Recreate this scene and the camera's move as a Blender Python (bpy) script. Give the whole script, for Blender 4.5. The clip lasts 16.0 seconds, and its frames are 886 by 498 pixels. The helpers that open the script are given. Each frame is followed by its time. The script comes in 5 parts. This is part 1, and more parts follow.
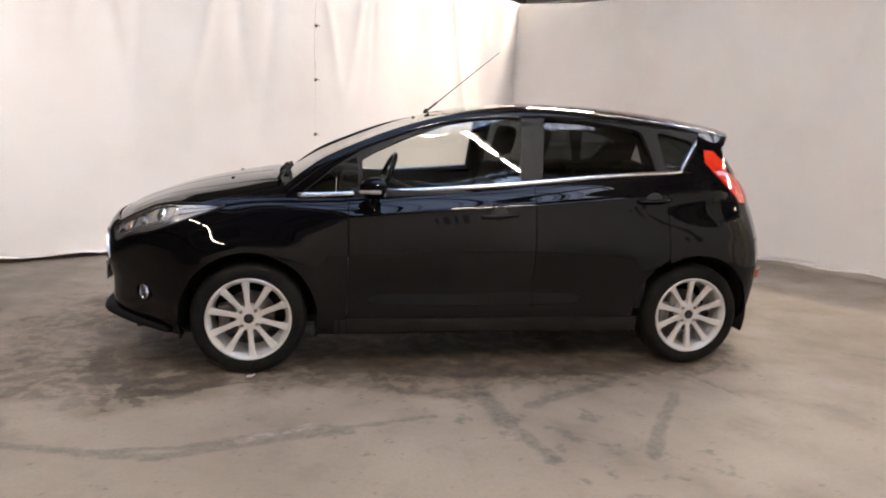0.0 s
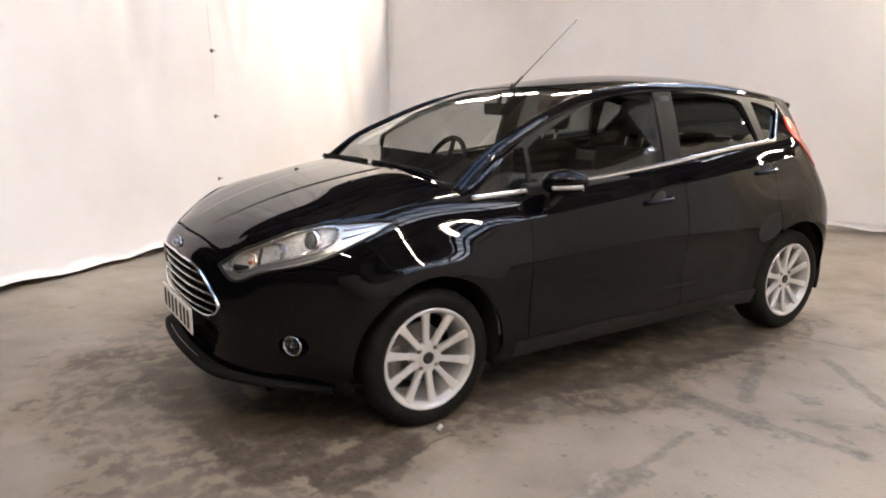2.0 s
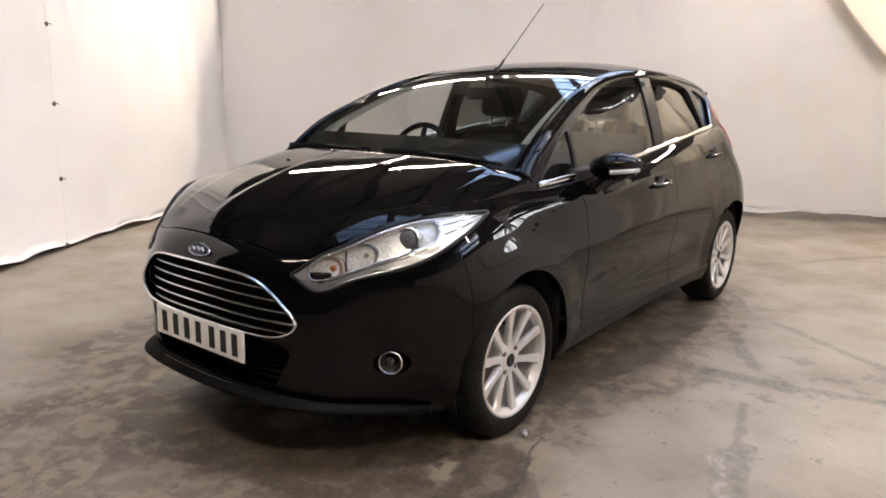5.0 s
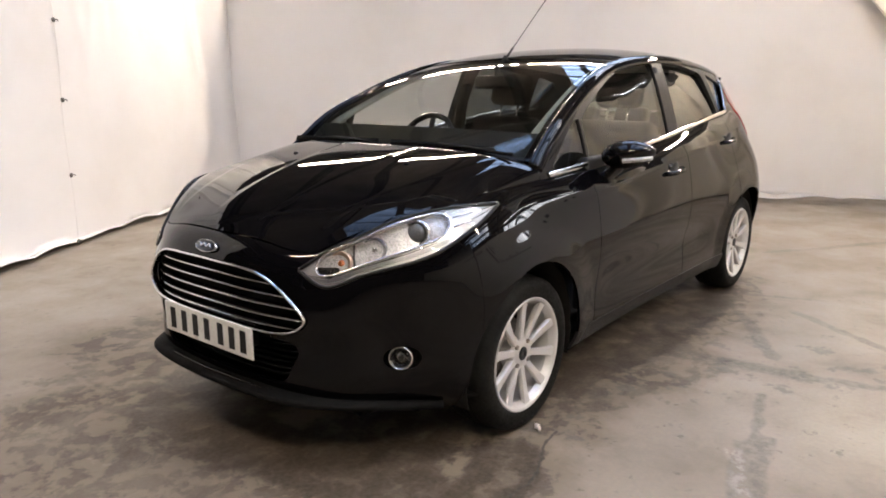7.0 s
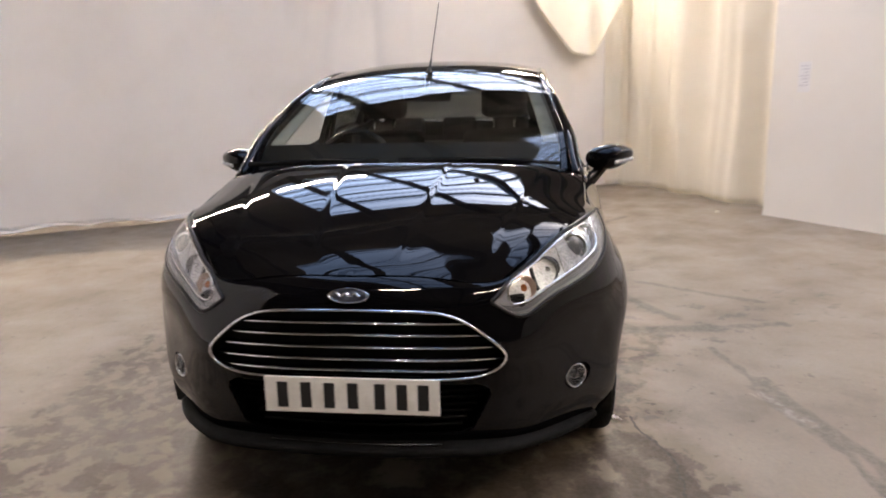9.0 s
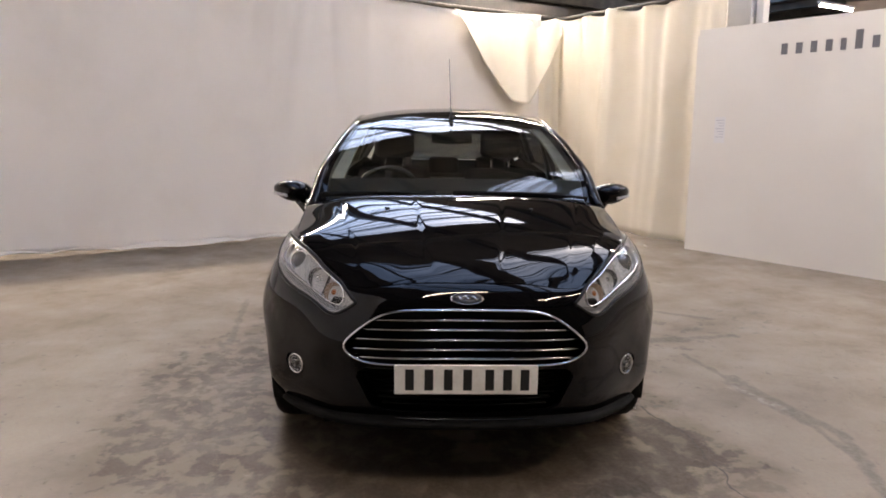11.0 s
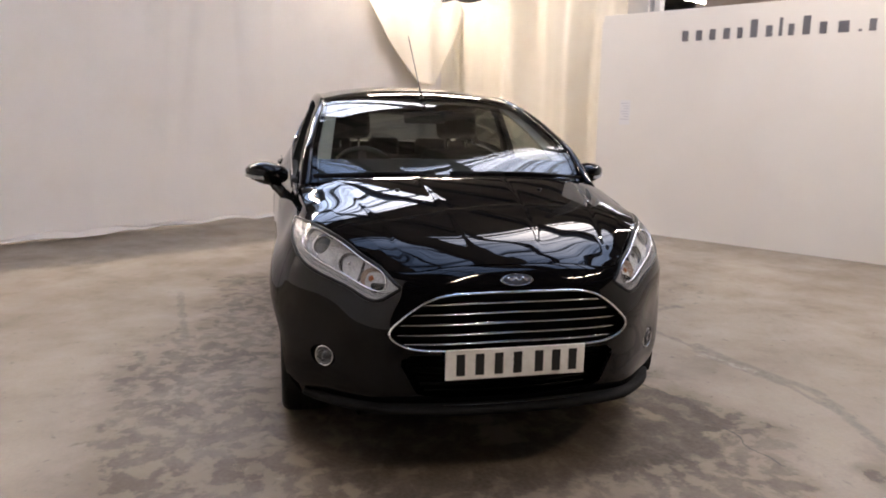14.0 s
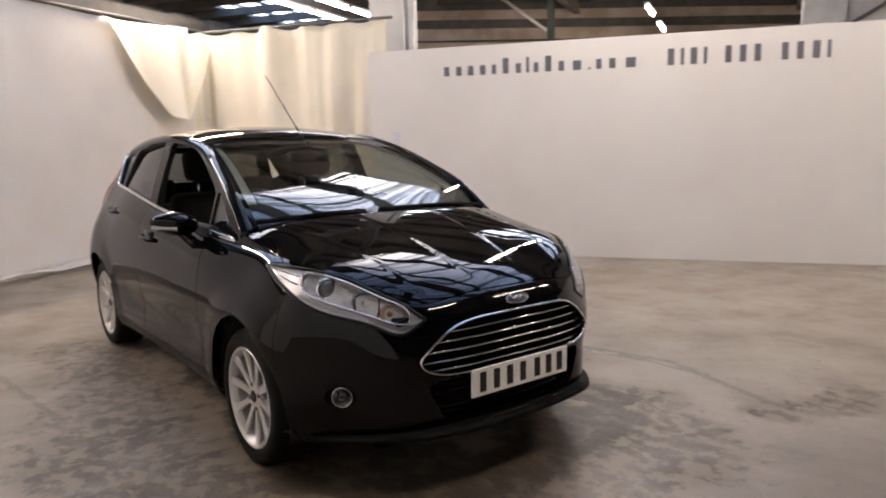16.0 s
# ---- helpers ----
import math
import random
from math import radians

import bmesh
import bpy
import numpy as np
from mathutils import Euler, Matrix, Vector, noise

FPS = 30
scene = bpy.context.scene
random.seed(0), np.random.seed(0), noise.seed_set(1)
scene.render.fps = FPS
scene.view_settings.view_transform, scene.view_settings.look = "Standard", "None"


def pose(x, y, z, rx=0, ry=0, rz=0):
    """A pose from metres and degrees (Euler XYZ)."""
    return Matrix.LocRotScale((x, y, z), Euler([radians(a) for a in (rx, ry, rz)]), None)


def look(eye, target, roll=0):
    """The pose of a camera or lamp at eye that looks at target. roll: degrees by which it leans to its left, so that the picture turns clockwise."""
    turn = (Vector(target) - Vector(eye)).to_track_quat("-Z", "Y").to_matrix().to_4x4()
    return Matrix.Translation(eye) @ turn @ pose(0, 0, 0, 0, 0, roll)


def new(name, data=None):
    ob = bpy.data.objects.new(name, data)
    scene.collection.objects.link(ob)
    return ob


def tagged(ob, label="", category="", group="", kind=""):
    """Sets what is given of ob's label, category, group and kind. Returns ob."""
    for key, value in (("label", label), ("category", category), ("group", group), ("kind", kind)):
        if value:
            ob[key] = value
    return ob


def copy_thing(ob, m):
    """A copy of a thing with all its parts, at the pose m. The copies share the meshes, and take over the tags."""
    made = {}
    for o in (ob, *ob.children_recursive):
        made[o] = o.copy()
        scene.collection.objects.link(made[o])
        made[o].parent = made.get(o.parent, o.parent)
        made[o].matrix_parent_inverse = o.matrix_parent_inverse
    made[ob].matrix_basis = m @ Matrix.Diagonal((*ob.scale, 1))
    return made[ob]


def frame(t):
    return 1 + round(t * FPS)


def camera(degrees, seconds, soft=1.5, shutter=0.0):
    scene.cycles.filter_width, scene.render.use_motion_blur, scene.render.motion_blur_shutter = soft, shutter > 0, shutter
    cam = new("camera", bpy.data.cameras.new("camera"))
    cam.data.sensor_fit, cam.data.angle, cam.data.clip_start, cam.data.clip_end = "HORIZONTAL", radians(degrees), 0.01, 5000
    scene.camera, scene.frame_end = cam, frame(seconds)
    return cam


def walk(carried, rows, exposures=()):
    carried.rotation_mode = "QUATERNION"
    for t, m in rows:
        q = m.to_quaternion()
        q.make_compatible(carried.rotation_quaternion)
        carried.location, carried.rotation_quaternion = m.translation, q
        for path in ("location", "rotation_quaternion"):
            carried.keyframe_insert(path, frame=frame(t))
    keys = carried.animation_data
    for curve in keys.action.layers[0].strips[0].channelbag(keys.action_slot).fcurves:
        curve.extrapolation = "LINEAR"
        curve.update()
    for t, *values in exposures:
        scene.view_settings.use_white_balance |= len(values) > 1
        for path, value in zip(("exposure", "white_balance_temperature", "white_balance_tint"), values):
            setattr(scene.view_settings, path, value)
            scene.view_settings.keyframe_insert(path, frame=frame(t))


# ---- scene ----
cam = camera(63.2, 16.0, soft=1.8, shutter=0.5)
PATH = [
    (0, (-0.96, -4.529, 1.345), (-0.584, -2.596, 0.997), 2.4),
    (0.5, (-1.382, -4.312, 1.357), (-0.891, -2.418, 0.947), 2.5),
    (1, (-1.893, -4.034, 1.36), (-1.196, -2.206, 0.941), 1.8),
    (1.5, (-2.302, -3.651, 1.346), (-1.436, -1.901, 0.913), 0.4),
    (2, (-2.715, -3.206, 1.373), (-1.664, -1.558, 0.949), 0.3),
    (2.5, (-2.943, -2.752, 1.336), (-1.725, -1.215, 0.948), 0.7),
    (3, (-3.264, -2.381, 1.318), (-1.875, -0.99, 0.948), 1.3),
    (3.5, (-3.434, -2.204, 1.307), (-1.939, -0.931, 0.928), 0.1),
    (4, (-3.459, -2.165, 1.286), (-1.908, -0.972, 0.868), 1.1),
    (6.5, (-3.455, -2.173, 1.29), (-1.929, -0.959, 0.847), 0.5),
    (7, (-3.419, -2.149, 1.289), (-1.898, -0.931, 0.837), 0.1),
    (7.5, (-3.412, -1.925, 1.252), (-1.854, -0.75, 0.812), 0.6),
    (8, (-3.56, -1.463, 1.275), (-1.828, -0.596, 0.778), 1.2),
    (8.5, (-3.664, -0.997, 1.289), (-1.813, -0.403, 0.816), 0.9),
    (9, (-3.972, -0.513, 1.301), (-2.032, -0.274, 0.875), -1.2),
    (9.2, (-4.108, -0.357, 1.305), (-2.151, -0.2, 0.921), -0.4),
    (11.3, (-4.576, 0.161, 1.336), (-2.604, 0.102, 1.008), 0.6),
    (11.5, (-4.59, 0.154, 1.337), (-2.618, 0.099, 1.01), 0.4),
    (12, (-4.593, 0.156, 1.34), (-2.621, 0.099, 1.01), -0.2),
    (12.5, (-4.608, 0.141, 1.333), (-2.636, 0.083, 1.008), -1.0),
    (13, (-4.591, 0.165, 1.342), (-2.621, 0.084, 1.007), 0.8),
    (13.5, (-4.582, 0.477, 1.319), (-2.622, 0.24, 1.002), 0.1),
    (14, (-4.399, 0.808, 1.306), (-2.482, 0.371, 0.94), 1.0),
    (14.5, (-4.185, 1.087, 1.32), (-2.325, 0.453, 0.947), 0.5),
    (15, (-4.053, 1.44, 1.343), (-2.302, 0.544, 0.98), -0.6),
    (15.5, (-4.087, 1.697, 1.364), (-2.406, 0.659, 1.052), -0.9),
    (16, (-4.091, 1.929, 1.356), (-2.518, 0.73, 1.062), -1.2),
]
# seconds, stops, white balance
EXPOSURE = [(0.0, 1.26, 6690, 9), (1.0, 1.45, 6700, 8), (2.0, 1.50, 6700, 8), (3.0, 1.41, 6700, 8), (4.0, 1.45, 6700, 8), (7.5, 1.51, 6700, 8), (8.0, 1.6, 6690, 9), (8.5, 1.55, 6660, 9),
            (9.2, 1.23, 6640, 11), (11.5, 1.06, 6640, 11), (14.0, 1.13, 6640, 11), (15.0, 1.20, 6640, 11), (15.5, 1.02, 6640, 11), (16.0, 0.96, 6640, 11)]
walk(cam, [(t, look(eye, target, roll)) for t, eye, target, roll in PATH], EXPOSURE)

# strengths of the sky and the tubes; the rooflights, beams and fittings overhead, in the booth's own plan
SKY, TUBE = 0.64, 134.0
SKYLIGHTS = [(4.3, 9.8, -4.9, 0.2), (-4.2, 1.1, -5.2, -1.3), (-4.2, 1.1, -0.3, 2.6), (-4.2, 0.9, -13.5, -9.3), (4.3, 9.8, -17.0, -12.8), (12.0, 15.0, -23.0, -17.0)]
BEAMS = (-12, -4.4, 2.8, 10.2, 16)
# u -5.4 and -3.6: invented fittings, added to brighten board wall and curtains
LIGHTS = [(4.95, v, 4.1) for v in (-10.6, -9.0, -5.4, -0.2, 1.4)] + [(4.68, 2.95, 3.62)] + [(4.28, -3.6, 3.67)] + [(-1.4, v, 4.2) for v in (-5.6, -3.9)] + [(-5.4, v, 4.3) for v in (-3.0, -1.2)] + [(-3.6, 2.2, 4.4)] + [(-0.4, v, 4.5) for v in (-18.6, -15.6)] + [(7.0, v, 4.5) for v in (-12.6, -11.0, -16.0)] + [(-7.5, v, 4.6) for v in (-18.0, -13.0)]

# ---- daylight through the rooflights, and the exposure ----
world = bpy.data.worlds.new("sky")
scene.world = world
world.use_nodes = True
_sky = world.node_tree.nodes.new("ShaderNodeTexSky")
_sky.sky_type, _sky.sun_disc, _sky.sun_elevation, _sky.sun_rotation = "NISHITA", False, radians(38), radians(120)
_sky.dust_density, _sky.ozone_density = 1.5, 1.5
world.node_tree.links.new(_sky.outputs[0], world.node_tree.nodes["Background"].inputs[0])
world.node_tree.nodes["Background"].inputs[1].default_value = SKY

# ---- materials ----
class Mat:
    """A node material: a Principled shader and small helpers to feed it."""
    def __init__(self, name, base=(.5, .5, .5), rough=.5, metal=0.0, **extra):
        self.m = bpy.data.materials.new(name)
        self.m.use_nodes = True
        self.t = self.m.node_tree
        self.b = self.t.nodes["Principled BSDF"]
        self.b.inputs["Base Color"].default_value = (*base, 1)
        self.b.inputs["Roughness"].default_value, self.b.inputs["Metallic"].default_value = rough, metal
        for key, value in extra.items():
            self.b.inputs[key.replace("_", " ")].default_value = value
        self._co = None

    def n(self, kind, *ins, **props):
        node = self.t.nodes.new("ShaderNode" + kind)
        for key, value in props.items():
            if key == "op":
                node.operation = value
            elif key == "mode":
                node.blend_type = value
            elif key == "dtype":
                node.data_type = value
            elif key == "dims":
                node.noise_dimensions = value
        for i, v in enumerate(ins):
            if v is None:
                continue
            if hasattr(v, "is_output"):
                self.t.links.new(v, node.inputs[i])
            else:
                node.inputs[i].default_value = v
        return node

    def co(self, scale=(1, 1, 1), turn=0.0):
        """Places in metres: the mesh's own coordinates."""
        c = self.t.nodes.new("ShaderNodeTexCoord").outputs["Object"]
        return self.n("Mapping", c, None, (0, 0, turn), scale).outputs[0]

    def noise(self, scale, detail=4, rough=.55, co=None):
        return self.n("TexNoise", co or self.co(), None, scale, detail, rough).outputs[0]

    def ramp(self, v, lo, hi, a=0.0, b=1.0):
        node = self.t.nodes.new("ShaderNodeMapRange")
        node.interpolation_type = "SMOOTHSTEP"
        self.t.links.new(v, node.inputs[0])
        for i, x in enumerate((lo, hi, a, b)):
            node.inputs[i + 1].default_value = x
        return node.outputs[0]

    def math(self, op, a, b=0.0):
        return self.n("Math", a, b, op=op).outputs[0]

    def mix(self, fac, a, b):
        node = self.t.nodes.new("ShaderNodeMix")
        node.data_type = "RGBA"
        for i, v in ((0, fac), (6, a), (7, b)):
            if hasattr(v, "is_output"):
                self.t.links.new(v, node.inputs[i])
            else:
                node.inputs[i].default_value = v if i == 0 else (*v, 1)
        return node.outputs[2]

    def to(self, name, v):
        self.t.links.new(v, self.b.inputs[name])
        return self

    def bump(self, v, dist=.002, strength=.5):
        node = self.n("Bump", strength, dist)
        self.t.links.new(v, node.inputs["Height"])
        return self.to("Normal", node.outputs[0])

    def worn(self, base, base2, scale=6, r0=.4, r1=.6, fine=60, dist=.001):
        """Two-scale variation of colour, roughness and relief."""
        big, small = self.noise(scale), self.noise(fine, 3)
        self.to("Base Color", self.mix(self.ramp(big, .35, .65), base, base2))
        self.to("Roughness", self.ramp(small, .3, .7, r0, r1))
        return self.bump(small, dist)


paint = Mat("black_paint", (.006, .006, .007), .30, 0, Coat_Weight=1.0, Coat_Roughness=.025, Coat_IOR=1.335, Specular_IOR_Level=.0)
paint.to("Coat Roughness", paint.ramp(paint.noise(2.5, 5), .35, .75, .010, .034))
paint.to("Base Color", paint.mix(paint.ramp(paint.noise(3.0, 6), .5, .8), (.0018, .0018, .0024), (.0038, .0036, .0036)))
gloss_black = Mat("gloss_black_trim", (.006, .006, .006), .12)
seal = Mat("satin_black_frame", (.008, .008, .008), .4, 0, Specular_IOR_Level=.2).worn((.007, .007, .008), (.011, .011, .011), 9, .34, .5, 250, .0002)
plastic = Mat("black_plastic", (.012, .012, .012), .45, 0, Specular_IOR_Level=.3).worn((.010, .010, .010), (.018, .018, .018), 8, .4, .6, 300, .0003)
slat_black = Mat("matt_black_slat", (.004, .004, .004), .7, 0, Specular_IOR_Level=.08).worn((.003, .003, .003), (.006, .006, .006), 10, .65, .85, 200, .0002)
void = Mat("dark_underside", (.006, .006, .006), .8, 0, Specular_IOR_Level=.08).worn((.004, .004, .004), (.012, .011, .010), 5, .7, .9, 40)
rubber = Mat("tyre_rubber", (.006, .006, .006), .65, 0, Specular_IOR_Level=.12).worn((.004, .004, .004), (.009, .009, .008), 7, .55, .8, 120, .0008)
chrome = Mat("chrome", (.78, .78, .78), .10, 1.0)
chrome.to("Roughness", chrome.ramp(chrome.noise(40, 3), .3, .8, .06, .18))
alloy = Mat("silver_alloy", (.62, .61, .60), .36, .3, Coat_Weight=.6, Coat_Roughness=.1)
alloy.to("Base Color", alloy.mix(alloy.ramp(alloy.noise(9, 5), .45, .8), (.54, .53, .52), (.42, .40, .38)))
brake = Mat("brake_steel", (.25, .24, .23), .4, .8).worn((.28, .27, .26), (.14, .11, .09), 10, .3, .6, 90)
reflector = Mat("lamp_reflector", (.50, .50, .51), .24, .6)
reflector.bump(reflector.n("TexWave", reflector.co((60, 60, 60))).outputs[1], .001, .2)
lamp_dark = Mat("dull_silver_lamp_back", (.47, .47, .47), .3, .3).worn((.47, .47, .47), (.36, .36, .36), 25, .22, .36, 200, .0004)
mirror_bowl = Mat("mirrored_bowl", (.40, .40, .41), .16, 1.0)
mirror_bowl.bump(mirror_bowl.n("TexWave", mirror_bowl.co((90, 90, 90))).outputs[1], .001, .35)
amber_bowl = Mat("amber_tinted_bowl", (.56, .42, .33), .2, .6)
bulb_glass = Mat("projector_glass", (.10, .105, .11), .06, .2, Coat_Weight=1.0)
smoked = Mat("smoked_reflector", (.10, .10, .11), .15, .9)
led = Mat("clear_light_guide", (.17, .175, .18), .22, .3)
amber = Mat("amber_lens", (.42, .15, .05), .15, 0, Transmission_Weight=.25)
red = Mat("red_lens", (.6, .03, .012), .08, 0, Coat_Weight=1.0)
red.to("Base Color", red.mix(red.ramp(red.noise(6, 2), .4, .6), (.62, .035, .012), (.42, .012, .008)))
fabric = Mat("charcoal_seat_cloth", (.01, .01, .01), .9, 0, Specular_IOR_Level=.2).worn((.007, .007, .008), (.013, .0125, .0125), 14, .8, .95, 500, .0008)
trim = Mat("dark_cabin_plastic", (.012, .012, .013), .55, 0, Specular_IOR_Level=.3).worn((.009, .009, .010), (.016, .016, .0165), 5, .5, .7, 400, .0003)
lining = Mat("grey_headlining", (.36, .36, .33), .9).worn((.34, .34, .31), (.42, .41, .38), 6, .85, .95, 400, .0004)
plate_white = Mat("white_plate", (.80, .80, .78), .3).worn((.80, .80, .78), (.70, .69, .66), 12, .25, .4, 80, .0002)
plate_black = Mat("plate_black", (.008, .008, .008), .75)
badge_blue = Mat("badge_enamel", (.022, .024, .036), .35, .1, Coat_Weight=.4)
mirror_glass = Mat("mirror_glass", (.85, .86, .87), .02, 1.0)


def sheet_glass(name, tint, least=.08, rough=.0):
    """Thin glass: clear by its tint, with a gloss that grows towards grazing."""
    g = Mat(name)
    t = g.t
    t.nodes.remove(g.b)
    lw = t.nodes.new("ShaderNodeLayerWeight")
    lw.inputs[0].default_value = .5
    gloss = g.math("MULTIPLY_ADD", g.math("POWER", lw.outputs["Facing"], 4.0), 1 - least)
    gloss.node.inputs[2].default_value = least
    clear, shine, mixed = (t.nodes.new("ShaderNode" + k) for k in ("BsdfTransparent", "BsdfGlossy", "MixShader"))
    clear.inputs[0].default_value = (*tint, 1)
    shine.inputs["Roughness"].default_value = rough
    t.links.new(gloss, mixed.inputs[0])
    t.links.new(clear.outputs[0], mixed.inputs[1])
    t.links.new(shine.outputs[0], mixed.inputs[2])
    t.links.new(mixed.outputs[0], t.nodes["Material Output"].inputs[0])
    return g


glass = sheet_glass("window_glass", (.66, .69, .65), .075)
tinted = sheet_glass("rear_window_glass", (.19, .205, .20), .06)
lens = sheet_glass("lamp_lens", (.95, .96, .97), .05)

# the room
cloth = Mat("white_vinyl_curtain", (.8, .78, .75), .55)
cloth.to("Base Color", cloth.mix(cloth.ramp(cloth.noise(1.3, 6), .4, .75), (.82, .79, .765), (.76, .725, .69)))
cloth.to("Roughness", cloth.ramp(cloth.noise(5, 3), .3, .7, .42, .62))
cloth.bump(cloth.noise(3.0, 3, co=cloth.co((1, 1, .5))), .014, .3)
cream = Mat("cream_curtain", (.74, .67, .53), .7)
cream.to("Base Color", cream.mix(cream.ramp(cream.noise(2.0, 6), .4, .75), (.90, .86, .77), (.84, .79, .69)))
cream.bump(cream.noise(6, 5, co=cream.co((1, 1, .3))), .015, .4)


def let_through(mat, colour, part):
    """Lets a part of the light through, as thin sheeting does."""
    out = mat.t.nodes["Material Output"]
    soft_light, mixed = mat.t.nodes.new("ShaderNodeBsdfTranslucent"), mat.t.nodes.new("ShaderNodeMixShader")
    soft_light.inputs[0].default_value = (*colour, 1)
    mixed.inputs[0].default_value = part
    mat.t.links.new(mat.b.outputs[0], mixed.inputs[1])
    mat.t.links.new(soft_light.outputs[0], mixed.inputs[2])
    mat.t.links.new(mixed.outputs[0], out.inputs[0])


let_through(cloth, (.80, .77, .72), .18)
let_through(cream, (.88, .83, .72), .36)
board = Mat("white_painted_board", (.72, .70, .67), .6).worn((.78, .76, .73), (.74, .715, .685), .8, .55, .7, 25, .0008)
steel = Mat("dark_roof_steel", (.09, .09, .09), .6).worn((.08, .08, .08), (.14, .13, .12), 3, .5, .75, 30)
purlin_steel = Mat("dark_painted_steel", (.06, .06, .06), .55).worn((.055, .055, .055), (.085, .08, .075), 2.5, .5, .7, 30)
roof_sheet = Mat("grey_roof_sheeting", (.20, .185, .17), .8).worn((.20, .185, .17), (.26, .24, .22), 1.2, .7, .9, 20)
pale_wall = Mat("dull_brickwork", (.10, .09, .08), .85).worn((.10, .09, .08), (.065, .06, .055), .7, .8, .95, 14, .004)
far_paint = Mat("pale_brown_wall", (.42, .36, .31), .85).worn((.46, .39, .34), (.33, .27, .22), 1.1, .8, .95, 14, .004)
green_steel = Mat("dark_green_steel", (.04, .06, .055), .5).worn((.035, .055, .05), (.07, .08, .075), 4, .45, .65, 30)
column_paint = Mat("pale_grey_column", (.55, .55, .54), .5).worn((.57, .57, .56), (.47, .46, .45), 2, .45, .65, 40)
ink = Mat("grey_lettering", (.13, .13, .15), .5)
paper = Mat("paper", (.74, .74, .76), .8)
eyelet = Mat("dark_eyelet", (.10, .09, .08), .5, .5)


def glow(name, colour, strength):
    g = Mat(name, colour)
    g.b.inputs["Emission Color"].default_value = (*colour, 1)
    g.b.inputs["Emission Strength"].default_value = strength
    return g


tube_light = glow("fluorescent_tube", (1.0, .848, .712), TUBE)
frosted = Mat("rooflight_sheet", (.86, .88, .90), .5)
let_through(frosted, (.92, .94, .96), .75)
_clear, _veil = frosted.t.nodes.new("ShaderNodeBsdfTransparent"), frosted.t.nodes.new("ShaderNodeMixShader")
_clear.inputs[0].default_value, _veil.inputs[0].default_value = (.96, .97, .98, 1), .16
_streak = frosted.noise(1.0, 3, .6, frosted.co((7.0, .12, 1)))   # dirt along the corrugations
frosted.t.links.new(frosted.mix(frosted.ramp(_streak, .44, .60), (.96, .97, .98), (.42, .45, .50)), _clear.inputs[0])
frosted.t.links.new(_clear.outputs[0], _veil.inputs[1])
frosted.t.links.new(frosted.t.nodes["Material Output"].inputs[0].links[0].from_socket, _veil.inputs[2])
frosted.t.links.new(_veil.outputs[0], frosted.t.nodes["Material Output"].inputs[0])

# ---- mesh helpers ----
def link(name, verts, faces, material, parent=None, label="", smooth=True):
    mesh = bpy.data.meshes.new(name)
    mesh.from_pydata([tuple(map(float, v)) for v in verts], [], [tuple(map(int, f)) for f in faces])
    mesh.materials.append(material.m)
    mesh.polygons.foreach_set("use_smooth", [smooth] * len(mesh.polygons))
    mesh.update()
    ob = new(name, mesh)
    if parent is not None:
        ob.parent = parent
    if label:
        ob["label"] = label
    return ob


def part(name, bm, material, parent=None, label="", smooth=False):
    mesh = bpy.data.meshes.new(name)
    bm.normal_update()
    bm.to_mesh(mesh)
    bm.free()
    mesh.materials.append(material.m)
    mesh.polygons.foreach_set("use_smooth", [smooth] * len(mesh.polygons))
    ob = new(name, mesh)
    if parent is not None:
        ob.parent = parent
    if label:
        ob["label"] = label
    return ob


def box(bm, lo, hi, bevel=0.0, m=None, segments=2):
    """Adds a box between two corners, with rounded edges, turned by m."""
    r = bmesh.ops.create_cube(bm, size=1)
    c, d = (Vector(lo) + Vector(hi)) / 2, Vector(hi) - Vector(lo)
    for v in r["verts"]:
        v.co = Vector((v.co.x * d.x, v.co.y * d.y, v.co.z * d.z)) + c
    vs = list(r["verts"])
    if bevel:
        es = list({e for v in vs for e in v.link_edges})
        out = bmesh.ops.bevel(bm, geom=es, offset=bevel, segments=segments, profile=.5, affect="EDGES")
        vs = list({v for f in out["faces"] for v in f.verts} | {v for v in vs if v.is_valid})
    if m is not None:
        bmesh.ops.transform(bm, matrix=m, verts=vs)
    return vs


def lathe(profile, n=48, axis="y"):
    """Verts and faces of a closed profile of (radius, along) turned round the y axis."""
    ang = np.linspace(0, 2 * np.pi, n, endpoint=False)
    verts = [(r * math.cos(t), h, r * math.sin(t)) for t in ang for r, h in profile]
    k = len(profile)
    faces = [(i * k + j, i * k + (j + 1) % k, ((i + 1) % n) * k + (j + 1) % k, ((i + 1) % n) * k + j) for i in range(n) for j in range(k)]
    return verts, faces


